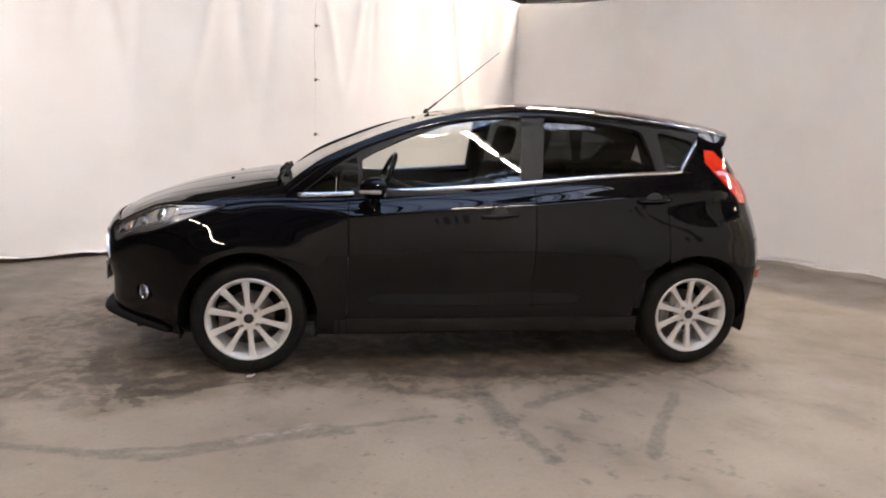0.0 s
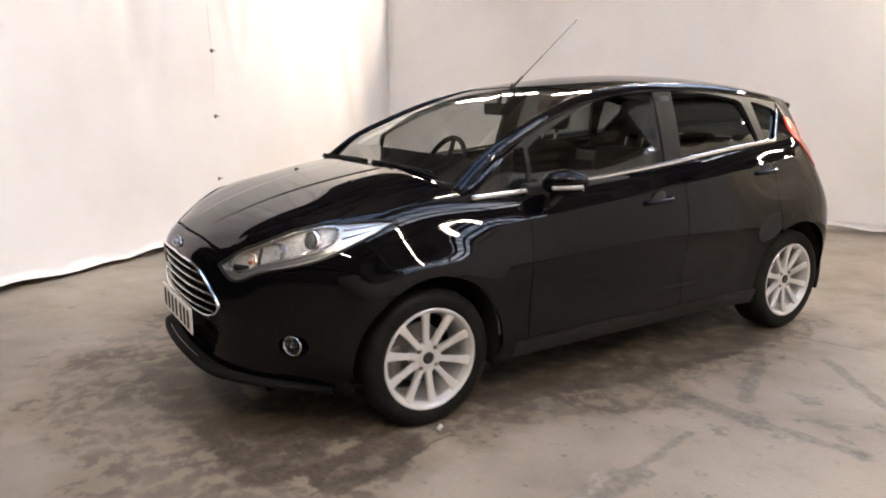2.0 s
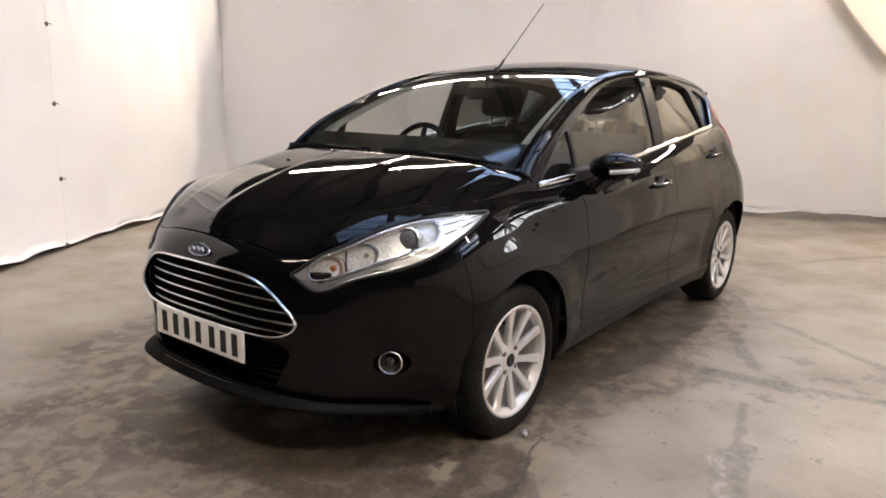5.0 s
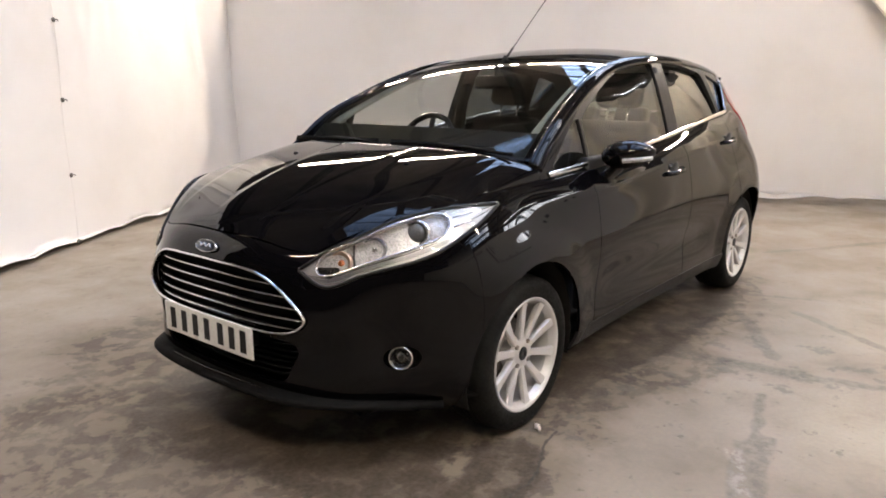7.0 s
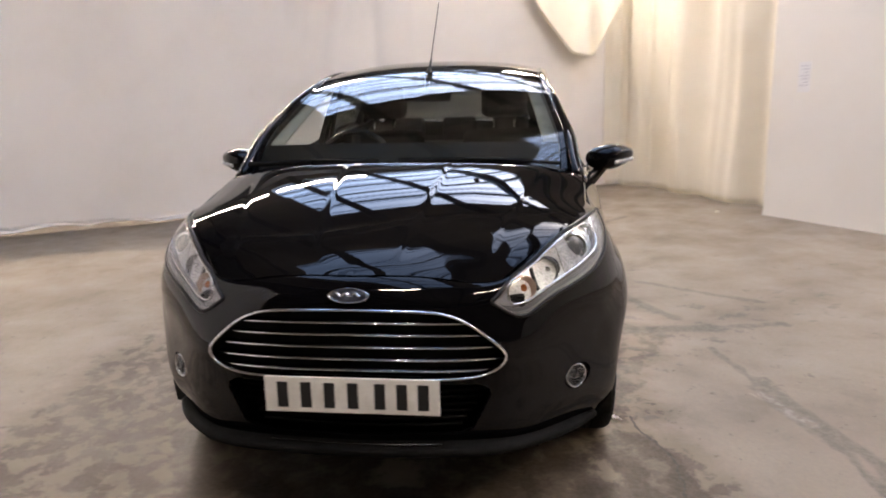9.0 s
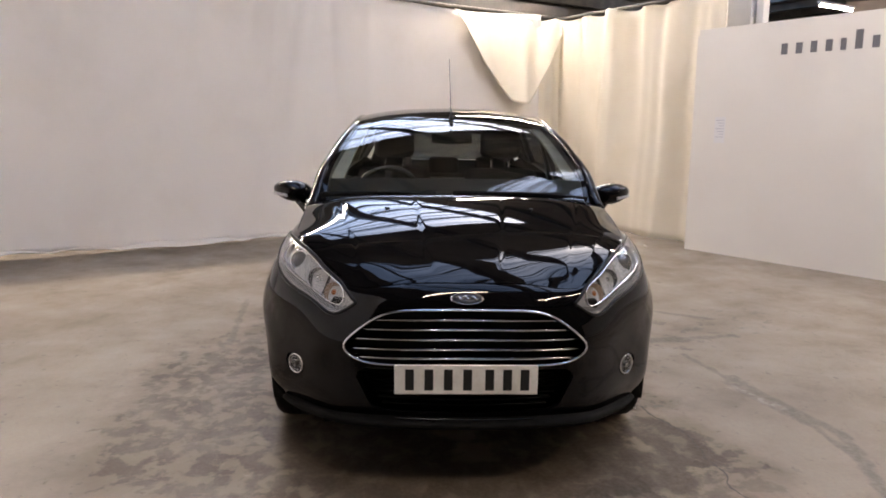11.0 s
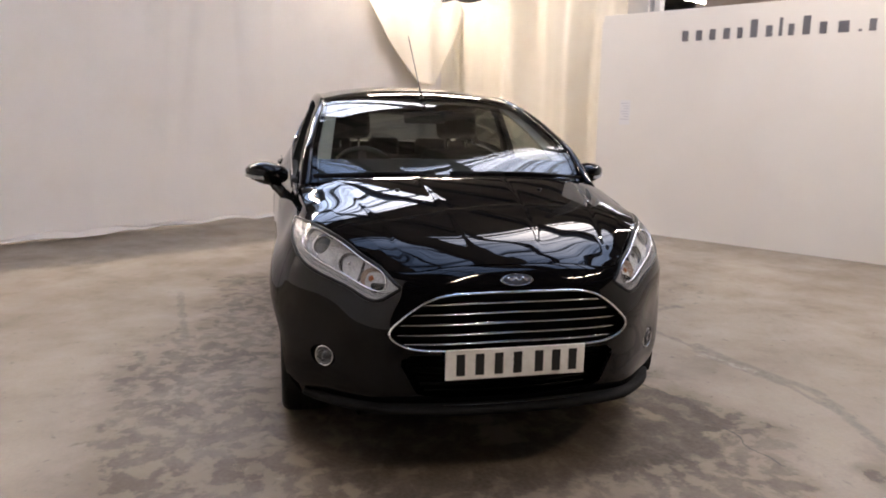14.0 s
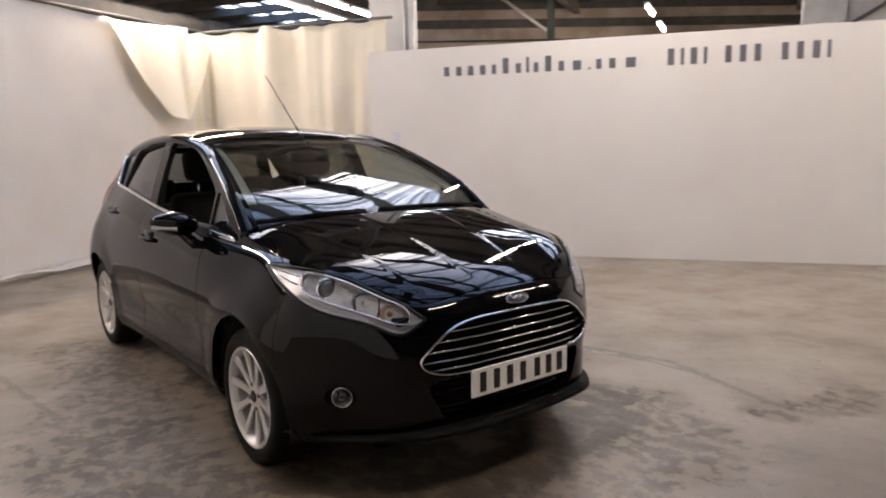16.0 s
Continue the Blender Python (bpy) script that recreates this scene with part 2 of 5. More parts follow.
def sweep(path, profile, closed=False, up=(0, 0, 1)):
    """Verts and faces of a profile of (across, above) carried along a path."""
    p = np.asarray(path, float)
    n, k = len(p), len(profile)
    d = (np.roll(p, -1, 0) - np.roll(p, 1, 0)) if closed else np.gradient(p, axis=0)
    d /= np.linalg.norm(d, axis=1)[:, None] + 1e-12
    ups = np.broadcast_to(np.asarray(up, float), p.shape)
    x = np.cross(d, ups)
    x /= np.linalg.norm(x, axis=1)[:, None] + 1e-12
    y = np.cross(x, d)
    verts = [p[i] + a * x[i] + b * y[i] for i in range(n) for a, b in profile]
    last = n if closed else n - 1
    faces = [(i * k + j, i * k + (j + 1) % k, ((i + 1) % n) * k + (j + 1) % k, ((i + 1) % n) * k + j) for i in range(last) for j in range(k)]
    if not closed:
        faces += [tuple(range(k))[::-1], tuple((n - 1) * k + j for j in range(k))]
    return verts, faces


def ring(r, n=8, flat=1.0):
    return [(r * math.cos(2 * math.pi * i / n), flat * r * math.sin(2 * math.pi * i / n)) for i in range(n)]


def join(*pieces):
    verts, faces = [], []
    for v, f in pieces:
        faces += [tuple(i + len(verts) for i in face) for face in f]
        verts += [tuple(x) for x in v]
    return verts, faces


def moved(piece, m):
    return [tuple(m @ Vector(v)) for v in piece[0]], piece[1]


def inside_polygon(px, py, poly):
    """Signed distance to a polygon, below 0 inside."""
    p, q = np.stack([px, py], 1), np.asarray(poly, float)
    d, ins = np.full(len(p), 1e9), np.zeros(len(p), bool)
    for a, b in zip(q, np.roll(q, -1, 0)):
        e, w = b - a, p - a
        t = np.clip((w @ e) / (e @ e), 0, 1)
        d = np.minimum(d, np.linalg.norm(w - t[:, None] * e, axis=1))
        cross = (a[1] > p[:, 1]) != (b[1] > p[:, 1])
        with np.errstate(divide="ignore", invalid="ignore"):
            ins ^= cross & (p[:, 0] < (b[0] - a[0]) * (p[:, 1] - a[1]) / (b[1] - a[1] + 1e-15) + a[0])
    return np.where(ins, -d, d)


def normals(f, a, b, da, db, sign):
    s = lambda q: q * np.array([1, sign, 1])
    n = np.cross(s(f(a + da, b)) - s(f(a - da, b)), s(f(a, b + db)) - s(f(a, b - db)))
    n /= np.linalg.norm(n, axis=1)[:, None] + 1e-12
    out = s(f(a, b)) - np.array([0, 0, .55])
    return n * np.where(((n * out).sum(1)) < 0, -1, 1)[:, None]


def panel(name, f, a, b, steps, material, parent, sign=1, cut=None, off=0.0, thick=.012, label=""):
    """A piece of the skin: the part of the surface f over a range of a and b that no cutter takes, with thickness.
    cut(p, a, b): below 0 where the skin is cut away; the rims run along its zero line."""
    (a0, a1), (b0, b1), (na, nb) = a, b, steps
    A, B = np.meshgrid(np.linspace(a0, a1, na + 1), np.linspace(b0, b1, nb + 1), indexing="ij")
    A, B = A.ravel(), B.ravel()
    da, db = (a1 - a0) / na, (b1 - b0) / nb
    gone = np.zeros(len(A), bool)
    if cut is not None:
        value = lambda x, y: cut(f(x, y), x, y)
        d = value(A, B)
        grid = (d < 0).reshape(na + 1, nb + 1)
        near = np.zeros_like(grid)
        for i in (-1, 0, 1):
            for j in (-1, 0, 1):
                src = ~grid[max(0, -i):na + 1 - max(0, i), max(0, -j):nb + 1 - max(0, j)]
                near[max(0, i):na + 1 - max(0, -i), max(0, j):nb + 1 - max(0, -j)] |= src
        snap = (grid & near).ravel()
        x, y = A[snap], B[snap]
        for _ in range(6):
            v = value(x, y)
            ga, gb = (value(x + .02 * da, y) - v) / .02, (value(x, y + .02 * db) - v) / .02
            g = ga**2 + gb**2 + 1e-12
            x, y = x - np.clip(v * ga / g, -.8, .8) * da, y - np.clip(v * gb / g, -.8, .8) * db
        A[snap], B[snap] = np.clip(x, min(a0, a1), max(a0, a1)), np.clip(y, b0, b1)
        gone = grid.ravel() & ~snap
    p = f(A, B) * np.array([1, sign, 1])
    nrm = normals(f, A, B, .05 * da, .05 * db, sign)
    idx = np.arange(len(A)).reshape(na + 1, nb + 1)
    q = np.stack([idx[:-1, :-1], idx[1:, :-1], idx[1:, 1:], idx[:-1, 1:]], -1).reshape(-1, 4)
    q = q[~gone[q].any(1)]
    e1, e2 = p[q[:, 2]] - p[q[:, 0]], p[q[:, 3]] - p[q[:, 1]]
    area = np.linalg.norm(np.cross(e1, e2), axis=1)
    q = q[area > 1e-9]
    turn = (np.cross(p[q[:, 2]] - p[q[:, 0]], p[q[:, 3]] - p[q[:, 1]]) * nrm[q[:, 0]]).sum(1) < 0
    q[turn] = q[turn][:, ::-1]
    used, back = np.unique(q, return_inverse=True)
    q, p, nrm = back.reshape(q.shape), p[used], nrm[used]
    outer = p + off * nrm
    if not thick:
        return link(name, outer, q, material, parent, label)
    inner, n = outer - thick * nrm, len(outer)
    edges = {}
    for face in q.tolist():
        for i in range(4):
            edges[(face[i], face[(i + 1) % 4])] = 1
    rim = [e for e in edges if (e[1], e[0]) not in edges]
    verts = list(outer) + list(inner)
    faces = [tuple(x) for x in q] + [tuple(x + n)[::-1] for x in q]
    for i, j in rim:
        k = len(verts)
        verts += [outer[j], outer[i], inner[i], inner[j]]
        faces.append((k, k + 1, k + 2, k + 3))
    return link(name, verts, faces, material, parent, label)
# ---- the car's surfaces: splines through its character lines ----
def spline(t, p):
    """A natural cubic spline through the rows of p at the knots t."""
    t, p = np.asarray(t, float), np.asarray(p, float)
    n, h = len(t), np.diff(t)
    a, r = np.zeros((n, n)), np.zeros_like(p)
    a[0, 0] = a[-1, -1] = 1
    for i in range(1, n - 1):
        a[i, i - 1:i + 2] = h[i - 1], 2 * (h[i - 1] + h[i]), h[i]
        r[i] = 6 * ((p[i + 1] - p[i]) / h[i] - (p[i] - p[i - 1]) / h[i - 1])
    m = np.linalg.solve(a, r.reshape(n, -1)).reshape(p.shape)

    def at(x):
        x = np.atleast_1d(np.asarray(x, float))
        i = np.clip(np.searchsorted(t, x) - 1, 0, n - 2)
        u, v, k = x - t[i], t[i + 1] - x, h[i]
        shape = (-1,) + (1,) * (p.ndim - 1)
        u, v, k = u.reshape(shape), v.reshape(shape), k.reshape(shape)
        return (m[i] * v**3 + m[i + 1] * u**3) / (6 * k) + (p[i] / k - m[i] * k / 6) * v + (p[i + 1] / k - m[i + 1] * k / 6) * u
    return at


def lengths(p):
    """How far along its row of points each one lies."""
    return np.r_[0, np.cumsum(np.linalg.norm(np.diff(p, axis=0), axis=1))]


def curve(points):
    """A spline through points, running from 0 to 1 by length."""
    p = np.asarray(points, float)
    t = lengths(p)
    return spline(t / t[-1], p)


STATIONS = []


def station(x, w, z):
    """One upright section of the lower body, from the sill or lip up to the belt: x, half width and height at seven levels."""
    STATIONS.append(np.stack([np.broadcast_to(v, 7).astype(float) for v in (x, w, z)], 1))


station((-1.90, -2.015, -2.02, -2.06, -2.05, -2.03, -1.995), 0, (.195, .275, .42, .57, .69, .745, .782))
station((-1.89, -2.003, -2.018, -2.048, -2.042, -2.018, -1.982), .24, (.195, .275, .42, .567, .687, .74, .775))
station((-1.83, -1.953, -1.967, -1.985, -1.965, -1.95, -1.925), (.45, .46, .455, .465, .45, .44, .43), (.19, .275, .42, .555, .665, .715, .758))
station((-1.70, -1.766, -1.788, -1.80, -1.818, -1.80, -1.765), (.64, .656, .659, .658, .644, .60, .56), (.195, .28, .42, .56, .68, .77, .845))
station((-1.565, -1.62, -1.645, -1.65, -1.66, -1.66, -1.63), (.755, .773, .776, .776, .768, .71, .645), (.205, .29, .42, .56, .69, .81, .885))
station((-1.5, -1.5, -1.5, -1.5, -1.5, -1.5, -1.48), (.80, .82, .825, .838, .82, .77, .695), (.21, .30, .43, .57, .70, .82, .902))
station(-1.24, (.795, .824, .837, .846, .836, .784, .720), (.21, .30, .43, .57, .70, .825, .918))
station(-.9, (.79, .825, .832, .842, .838, .804, .738), (.21, .30, .43, .57, .70, .838, .932))
station(-.4, (.78, .822, .824, .842, .842, .807, .738), (.21, .30, .43, .58, .72, .868, .965))
station(.2, (.78, .822, .824, .842, .844, .806, .732), (.21, .30, .43, .59, .74, .905, 1.015))
station(.85, (.79, .826, .834, .846, .840, .789, .710), (.21, .30, .43, .59, .75, .945, 1.08))
station(1.24, (.80, .830, .842, .850, .834, .764, .682), (.22, .31, .44, .60, .77, .95, 1.11))
station((1.47, 1.48, 1.5, 1.5, 1.5, 1.49, 1.47), (.78, .811, .824, .834, .816, .738, .652), (.24, .32, .45, .61, .78, .96, 1.12))
station((1.58, 1.61, 1.635, 1.64, 1.615, 1.585, 1.56), (.73, .765, .775, .785, .765, .695, .61), (.26, .33, .45, .61, .78, .95, 1.09))
station((1.71, 1.75, 1.78, 1.79, 1.755, 1.705, 1.66), (.55, .57, .58, .58, .575, .54, .48), (.27, .33, .45, .61, .78, .94, 1.06))
station((1.78, 1.83, 1.86, 1.87, 1.83, 1.78, 1.72), 0, (.27, .33, .45, .61, .78, .94, 1.05))

# a ghost level above the belt, turned inwards, so that the shoulder keeps rolling over
_inward = [(1, 0), (1, 0), (.8, -.6), (.7, -.7), (.5, -.87)] + [(0, -1)] * 8 + [(-.5, -.87), (-.9, -.4), (-1, 0)]
for _i, (_s, (_ix, _iy)) in enumerate(zip(STATIONS, _inward)):
    _d = _s[6] - _s[5]
    _n = np.linalg.norm(_d)
    STATIONS[_i] = np.r_[_s, [_s[6] + .55 * _d + .75 * _n * np.array([_ix, _iy, 0])]]
_mid = np.array([s[[3, 5]].mean(0) for s in STATIONS])
KNOTS = lengths(_mid)
_flip = np.array([1, -1, 1])
_rows = [s * _flip for s in STATIONS[2:0:-1]] + STATIONS + [s * _flip for s in STATIONS[-2:-4:-1]]
_ts = np.r_[-KNOTS[2:0:-1], KNOTS, 2 * KNOTS[-1] - KNOTS[-2:-4:-1]]
_ring = spline(_ts, np.array(_rows))
_LEV = np.linspace(0, 7 / 6, 8)


def _level_weights():
    """Cardinal splines of the levels."""
    return spline(_LEV, np.eye(8))


_card = _level_weights()


def lower(a, b):
    """The lower body: a metres round from the nose's middle, b from the bottom (0) to the belt (1). Half width positive."""
    a, b = np.asarray(a, float).ravel(), np.asarray(b, float).ravel()
    return relief(np.einsum("nk,nkc->nc", _card(b), _ring(a)))


def ease(q):
    q = np.clip(q, 0, 1)
    return q * q * (3 - 2 * q)


def relief(p):
    """Pressed lines of the skin: flares round the wheels, the shoulder line, the hollow of the doors."""
    x, y, z = p[:, 0], np.abs(p[:, 1]), p[:, 2]
    out = 0 * x
    for axle in (-1.2445, 1.2445):
        out += .013 * ease((.51 - np.hypot(x - axle, z - .31)) / .15) * ease((.84 - z) / .16)
    shoulder = .885 + .085 * (x + .2)
    out += .009 * np.exp(-np.abs(z - shoulder) / .030) * ease((x + .95) / .4) * ease((1.45 - x) / .2) * (b_fade(z - shoulder))
    out -= .010 * np.exp(-((z - .47) / .07)**2) * ease((x + .80) / .25) * ease((.75 - x) / .3)
    out *= ease((y - .45) / .15)
    q = p.copy()
    q[:, 1] += np.sign(p[:, 1]) * out
    return q


def b_fade(d):
    return np.where(d > 0, ease(1 - d / .09), 1.0)


BELT = lambda a: lower(a, np.ones_like(np.asarray(a, float).ravel()))


def a_at(x):
    """How far round the belt lies at x, on the side."""
    s = np.linspace(KNOTS[2], KNOTS[13], 800)
    return np.interp(x, BELT(s)[:, 0], s)


# roof rail and windscreen pillar, from its foot to the tail
RAIL = curve([(-1.06, .715, .975), (-.985, .702, 1.035), (-.856, .688, 1.125), (-.708, .662, 1.196), (-.559, .637, 1.258), (-.407, .612, 1.312), (-.244, .59, 1.357),
              (-.05, .584, 1.391), (.2, .585, 1.412), (.5, .58, 1.417), (.85, .57, 1.402), (1.15, .553, 1.376), (1.33, .535, 1.356), (1.475, .515, 1.336)])
_rl = np.linspace(0, 1, 600)
_rx = RAIL(_rl)[:, 0]


def rail_at(x):
    return RAIL(np.interp(x, _rx, _rl))


def side(a, b):
    """The side of the cabin: a is x along the car, b from the belt (0) to the roof rail (1)."""
    a, b = np.asarray(a, float).ravel(), np.asarray(b, float).ravel()[:, None]
    lo, hi = BELT(a_at(a)), rail_at(np.maximum(a, -1.06))
    p = lo * (1 - b) + hi * b
    p[:, 1] += (.009 * np.clip((hi - lo)[:, 2] / .4, 0, 1)) * (4 * b * (1 - b))[:, 0]
    return p


def coons(mid, edge, front, rear, power=2.0):
    """A patch from the middle line (a = 0) to one side (a = 1), between a front and a rear line; b runs backwards."""
    def at(a, b):
        a, b = np.asarray(a, float).ravel(), np.asarray(b, float).ravel()
        sign, u, v = np.where(a < 0, -1, 1), np.abs(a), b[:, None]
        k = np.stack([u**power, u, u**power], 1)
        p00, p01, p10, p11 = front(0.0), rear(0.0), front(1.0), rear(1.0)
        p = (1 - k) * mid(b) + k * edge(b) + (1 - v) * front(u) + v * rear(u)
        p -= (1 - v) * ((1 - k) * p00 + k * p10) + v * ((1 - k) * p01 + k * p11)
        p[:, 1] *= sign
        return p
    return at


# bonnet
_bonnet_side = curve([BELT(s)[0] for s in KNOTS[2:6]] + [(-1.36, .705, .922), (-1.24, .712, .942), (-1.14, .714, .96), (-1.06, .715, .975)])
_bonnet_mid = curve([(-1.985, 0, .782), (-1.95, 0, .804), (-1.87, 0, .843), (-1.72, 0, .899), (-1.57, 0, .944), (-1.41, 0, .983), (-1.25, 0, 1.012), (-1.11, 0, 1.032)])
_bonnet_front = lambda u: BELT(np.atleast_1d(u) * KNOTS[2])
_cowl = curve([(-1.11, 0, 1.032), (-1.108, .3, 1.027), (-1.09, .55, 1.012), (-1.06, .715, .975)])
_bonnet0 = coons(_bonnet_mid, _bonnet_side, _bonnet_front, _cowl, 2.4)


def _even(p):
    """Terms of a height that is smooth along the car and even across it."""
    x, y = p[:, 0] + 1.5, p[:, 1]**2
    return np.stack([x**i * y**j for i in range(5) for j in range(3)], 1)


_gu, _gv = (g.ravel() for g in np.meshgrid(np.linspace(0, 1, 30), np.linspace(.06, 1, 40), indexing="ij"))
_gp = _bonnet0(_gu, _gv)
_fair = np.linalg.lstsq(_even(_gp), _gp[:, 2], rcond=None)[0]


FOLD_IN, FOLD_OUT = .0013, .0011


def bonnet(a, b):
    p = _bonnet0(a, b)
    u, v = np.abs(np.asarray(a, float).ravel()), np.asarray(b, float).ravel()
    fade = lambda q: np.clip(q, 0, 1)**2 * (3 - 2 * np.clip(q, 0, 1))
    rim = fade(1 - v / .14)
    p[:, 2] = rim * p[:, 2] + (1 - rim) * (_even(p) @ _fair)
    # two folds on each side of the middle, where the skin steps down
    lift, y = fade((v - .05) / .10) * fade((1 - v) / .05), np.abs(p[:, 1])
    inner = np.interp(p[:, 0], (-1.95, -1.80, -1.30, -1.10), (.115, .150, .195, .205))
    outer = np.interp(p[:, 0], (-1.95, -1.70, -1.50, -1.20, -1.10), (.385, .435, .495, .555, .575))
    p[:, 2] += lift * (FOLD_IN * (1 - np.tanh((y - inner) / .009)) + FOLD_OUT * (1 - np.tanh((y - outer) / .009)) + .006 * np.where(u < .87, fade((u - .45) / .42), (1 - u) / .13))
    return p


# windscreen and roof in one sweep
_roof_mid = curve([(-1.075, 0, 1.02), (-.93, 0, 1.098), (-.77, 0, 1.176), (-.6, 0, 1.252), (-.43, 0, 1.322), (-.27, 0, 1.378), (-.1, 0, 1.422), (.1, 0, 1.455),
                   (.3, 0, 1.474), (.55, 0, 1.48), (.88, 0, 1.468), (1.25, 0, 1.434), (1.46, 0, 1.405), (1.61, 0, 1.380)])
_roof_front = curve([(-1.075, 0, 1.02), (-1.07, .3, 1.015), (-1.05, .55, 1.0), (-1.02, .70, .985)])
_roof_edge = curve([(-1.02, .70, .985)] + [RAIL(s)[0] for s in np.linspace(.09, 1, 16)])
_roof_rear = curve([(1.61, 0, 1.380), (1.60, .2, 1.376), (1.555, .38, 1.362), (1.475, .515, 1.336)])
roof = coons(_roof_mid, _roof_edge, _roof_front, _roof_rear, 2.3)


def tail(a, b):
    """The tailgate's glass: a across from the middle, b from the belt up to the roof."""
    a, b = np.asarray(a, float).ravel(), np.asarray(b, float).ravel()[:, None]
    u = np.abs(a)
    s = KNOTS[-1] - u * (KNOTS[-1] - KNOTS[13])
    lo, hi = BELT(s), _roof_rear(u) + np.array([-.04, 0, -.03])
    p = lo * (1 - b) + hi * b
    p[:, 1] *= np.where(a < 0, -1, 1)
    return p

# ---- the large structure ----
ROOM = Matrix.Rotation(radians(30.5), 4, "Z")   # the booth stands askew to the car


def in_room(ob, label="", category="", kind="", group=""):
    ob.matrix_world = ROOM
    return tagged(ob, label, category, group, kind)


# floor: pale, worn concrete with tyre marks and old oil
floor_mat = Mat("worn_concrete", (.40, .385, .36), .55, Specular_IOR_Level=.22)
_p = floor_mat.t.nodes.new("ShaderNodeTexCoord").outputs["Object"]
_flat = floor_mat.n("VectorMath", _p, (1, 1, 0), op="MULTIPLY").outputs[0]
_wob = floor_mat.n("TexNoise", _flat, None, 3.0, 5, .6)
_bend = floor_mat.n("VectorMath", _wob.outputs[1], (.5, .5, .5), op="SUBTRACT").outputs[0]
_bend = floor_mat.n("VectorMath", _bend, (.20, .20, 0), op="MULTIPLY").outputs[0]
_bent = floor_mat.n("VectorMath", _flat, _bend, op="ADD").outputs[0]


def along(a, b, wide, co):
    """1 on the line from a to b on the floor, falling to 0 at its width."""
    e = np.subtract(b, a)
    w = floor_mat.n("VectorMath", co, (*a, 0), op="SUBTRACT").outputs[0]
    t = floor_mat.n("VectorMath", w, (*(e / (e @ e)), 0), op="DOT_PRODUCT").outputs[1]
    t = floor_mat.n("Clamp", t).outputs[0]
    foot = floor_mat.n("VectorMath", (*e, 0), op="SCALE")
    floor_mat.t.links.new(t, foot.inputs[3])
    d = floor_mat.n("VectorMath", w, foot.outputs[0], op="DISTANCE").outputs[1]
    return floor_mat.ramp(d, wide * .2, wide, 1, 0)


_big = floor_mat.noise(.55, 6, .6, _flat)
_mid = floor_mat.noise(2.3, 9, .66, _bent)
_spots = floor_mat.noise(7, 6, .6, _flat)
_fleck = floor_mat.noise(19, 4, .55, _bent)
_grain = floor_mat.noise(55, 4, .6, _flat)
_rough = floor_mat.noise(9, 6, .60, _bent)
_blot = floor_mat.noise(11, 6, .58, _bent)
_scuff = floor_mat.noise(26, 6, .75, _flat)


def patchy(field, noise, reach=.9, lo=.46, hi=.60):
    """A field broken up by noise into stains with an edge of their own."""
    v = floor_mat.math("ADD", field, floor_mat.math("MULTIPLY", floor_mat.math("ADD", noise, -.5), reach * 2))
    return floor_mat.ramp(v, lo, hi)


def laid(name):
    """How strongly the floor is marked at a place, kept with its mesh."""
    node = floor_mat.t.nodes.new("ShaderNodeAttribute")
    node.attribute_name = name
    return node.outputs["Fac"]


_soil = laid("soil")
_marks = floor_mat.math("MULTIPLY", patchy(floor_mat.math("MULTIPLY", laid("scuffs"), .80), _rough, .5, .34, .78), floor_mat.ramp(_scuff, .36, .60, .35, 1))
# dark floor under the car: oil stains and contact shade in one colour
_oil_shade = patchy(floor_mat.math("ADD", floor_mat.math("MULTIPLY", laid("oil_shade"), 1.0), floor_mat.math("MULTIPLY", floor_mat.math("ADD", _blot, -.5), .9)), _mid, .62, .40, .66)
_oil_shade = floor_mat.math("MULTIPLY", _oil_shade, floor_mat.ramp(_rough, .36, .56, .45, 1))
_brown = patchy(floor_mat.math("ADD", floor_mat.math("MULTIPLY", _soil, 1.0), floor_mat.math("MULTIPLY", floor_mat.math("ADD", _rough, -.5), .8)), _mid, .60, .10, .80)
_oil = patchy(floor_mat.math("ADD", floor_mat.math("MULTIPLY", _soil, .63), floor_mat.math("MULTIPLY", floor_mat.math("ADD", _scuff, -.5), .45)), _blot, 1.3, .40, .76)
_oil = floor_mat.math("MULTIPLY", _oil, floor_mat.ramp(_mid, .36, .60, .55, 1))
_flecks = patchy(floor_mat.math("ADD", floor_mat.math("MULTIPLY", laid("drops"), .35), .02), _spots, 1.15, .46, .66)
_chips = floor_mat.math("MULTIPLY", floor_mat.ramp(_fleck, .62, .67), floor_mat.ramp(_spots, .45, .6, .0, 1))
_crack = floor_mat.math("MAXIMUM", along((-1.2, -.92), (-1.46, -1.01), .009, _bent), along((-1.46, -1.01), (-2.2, -1.07), .007, _bent))
# pale streak: a glint of light painted into the floor colour
_glint = floor_mat.math("MULTIPLY", along((-.93, -1.49), (-1.22, -1.60), .042, _bent), floor_mat.ramp(_scuff, .44, .56))
_c = floor_mat.mix(floor_mat.ramp(_big, .35, .68), (.262, .223, .180), (.195, .161, .125))
_c = floor_mat.mix(floor_mat.math("MULTIPLY", floor_mat.ramp(_mid, .50, .72), .45), _c, (.130, .109, .087))
# floor colour dimmed ahead of the car to weaken its reflection
_c = floor_mat.mix(floor_mat.math("MULTIPLY", laid("dimmed"), .62), _c, (.070, .060, .050))
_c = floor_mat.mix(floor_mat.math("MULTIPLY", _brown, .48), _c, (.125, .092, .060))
_flake = floor_mat.math("MULTIPLY", patchy(floor_mat.math("MULTIPLY", _soil, .36), _rough, .9, .50, .74), floor_mat.ramp(_scuff, .40, .58))
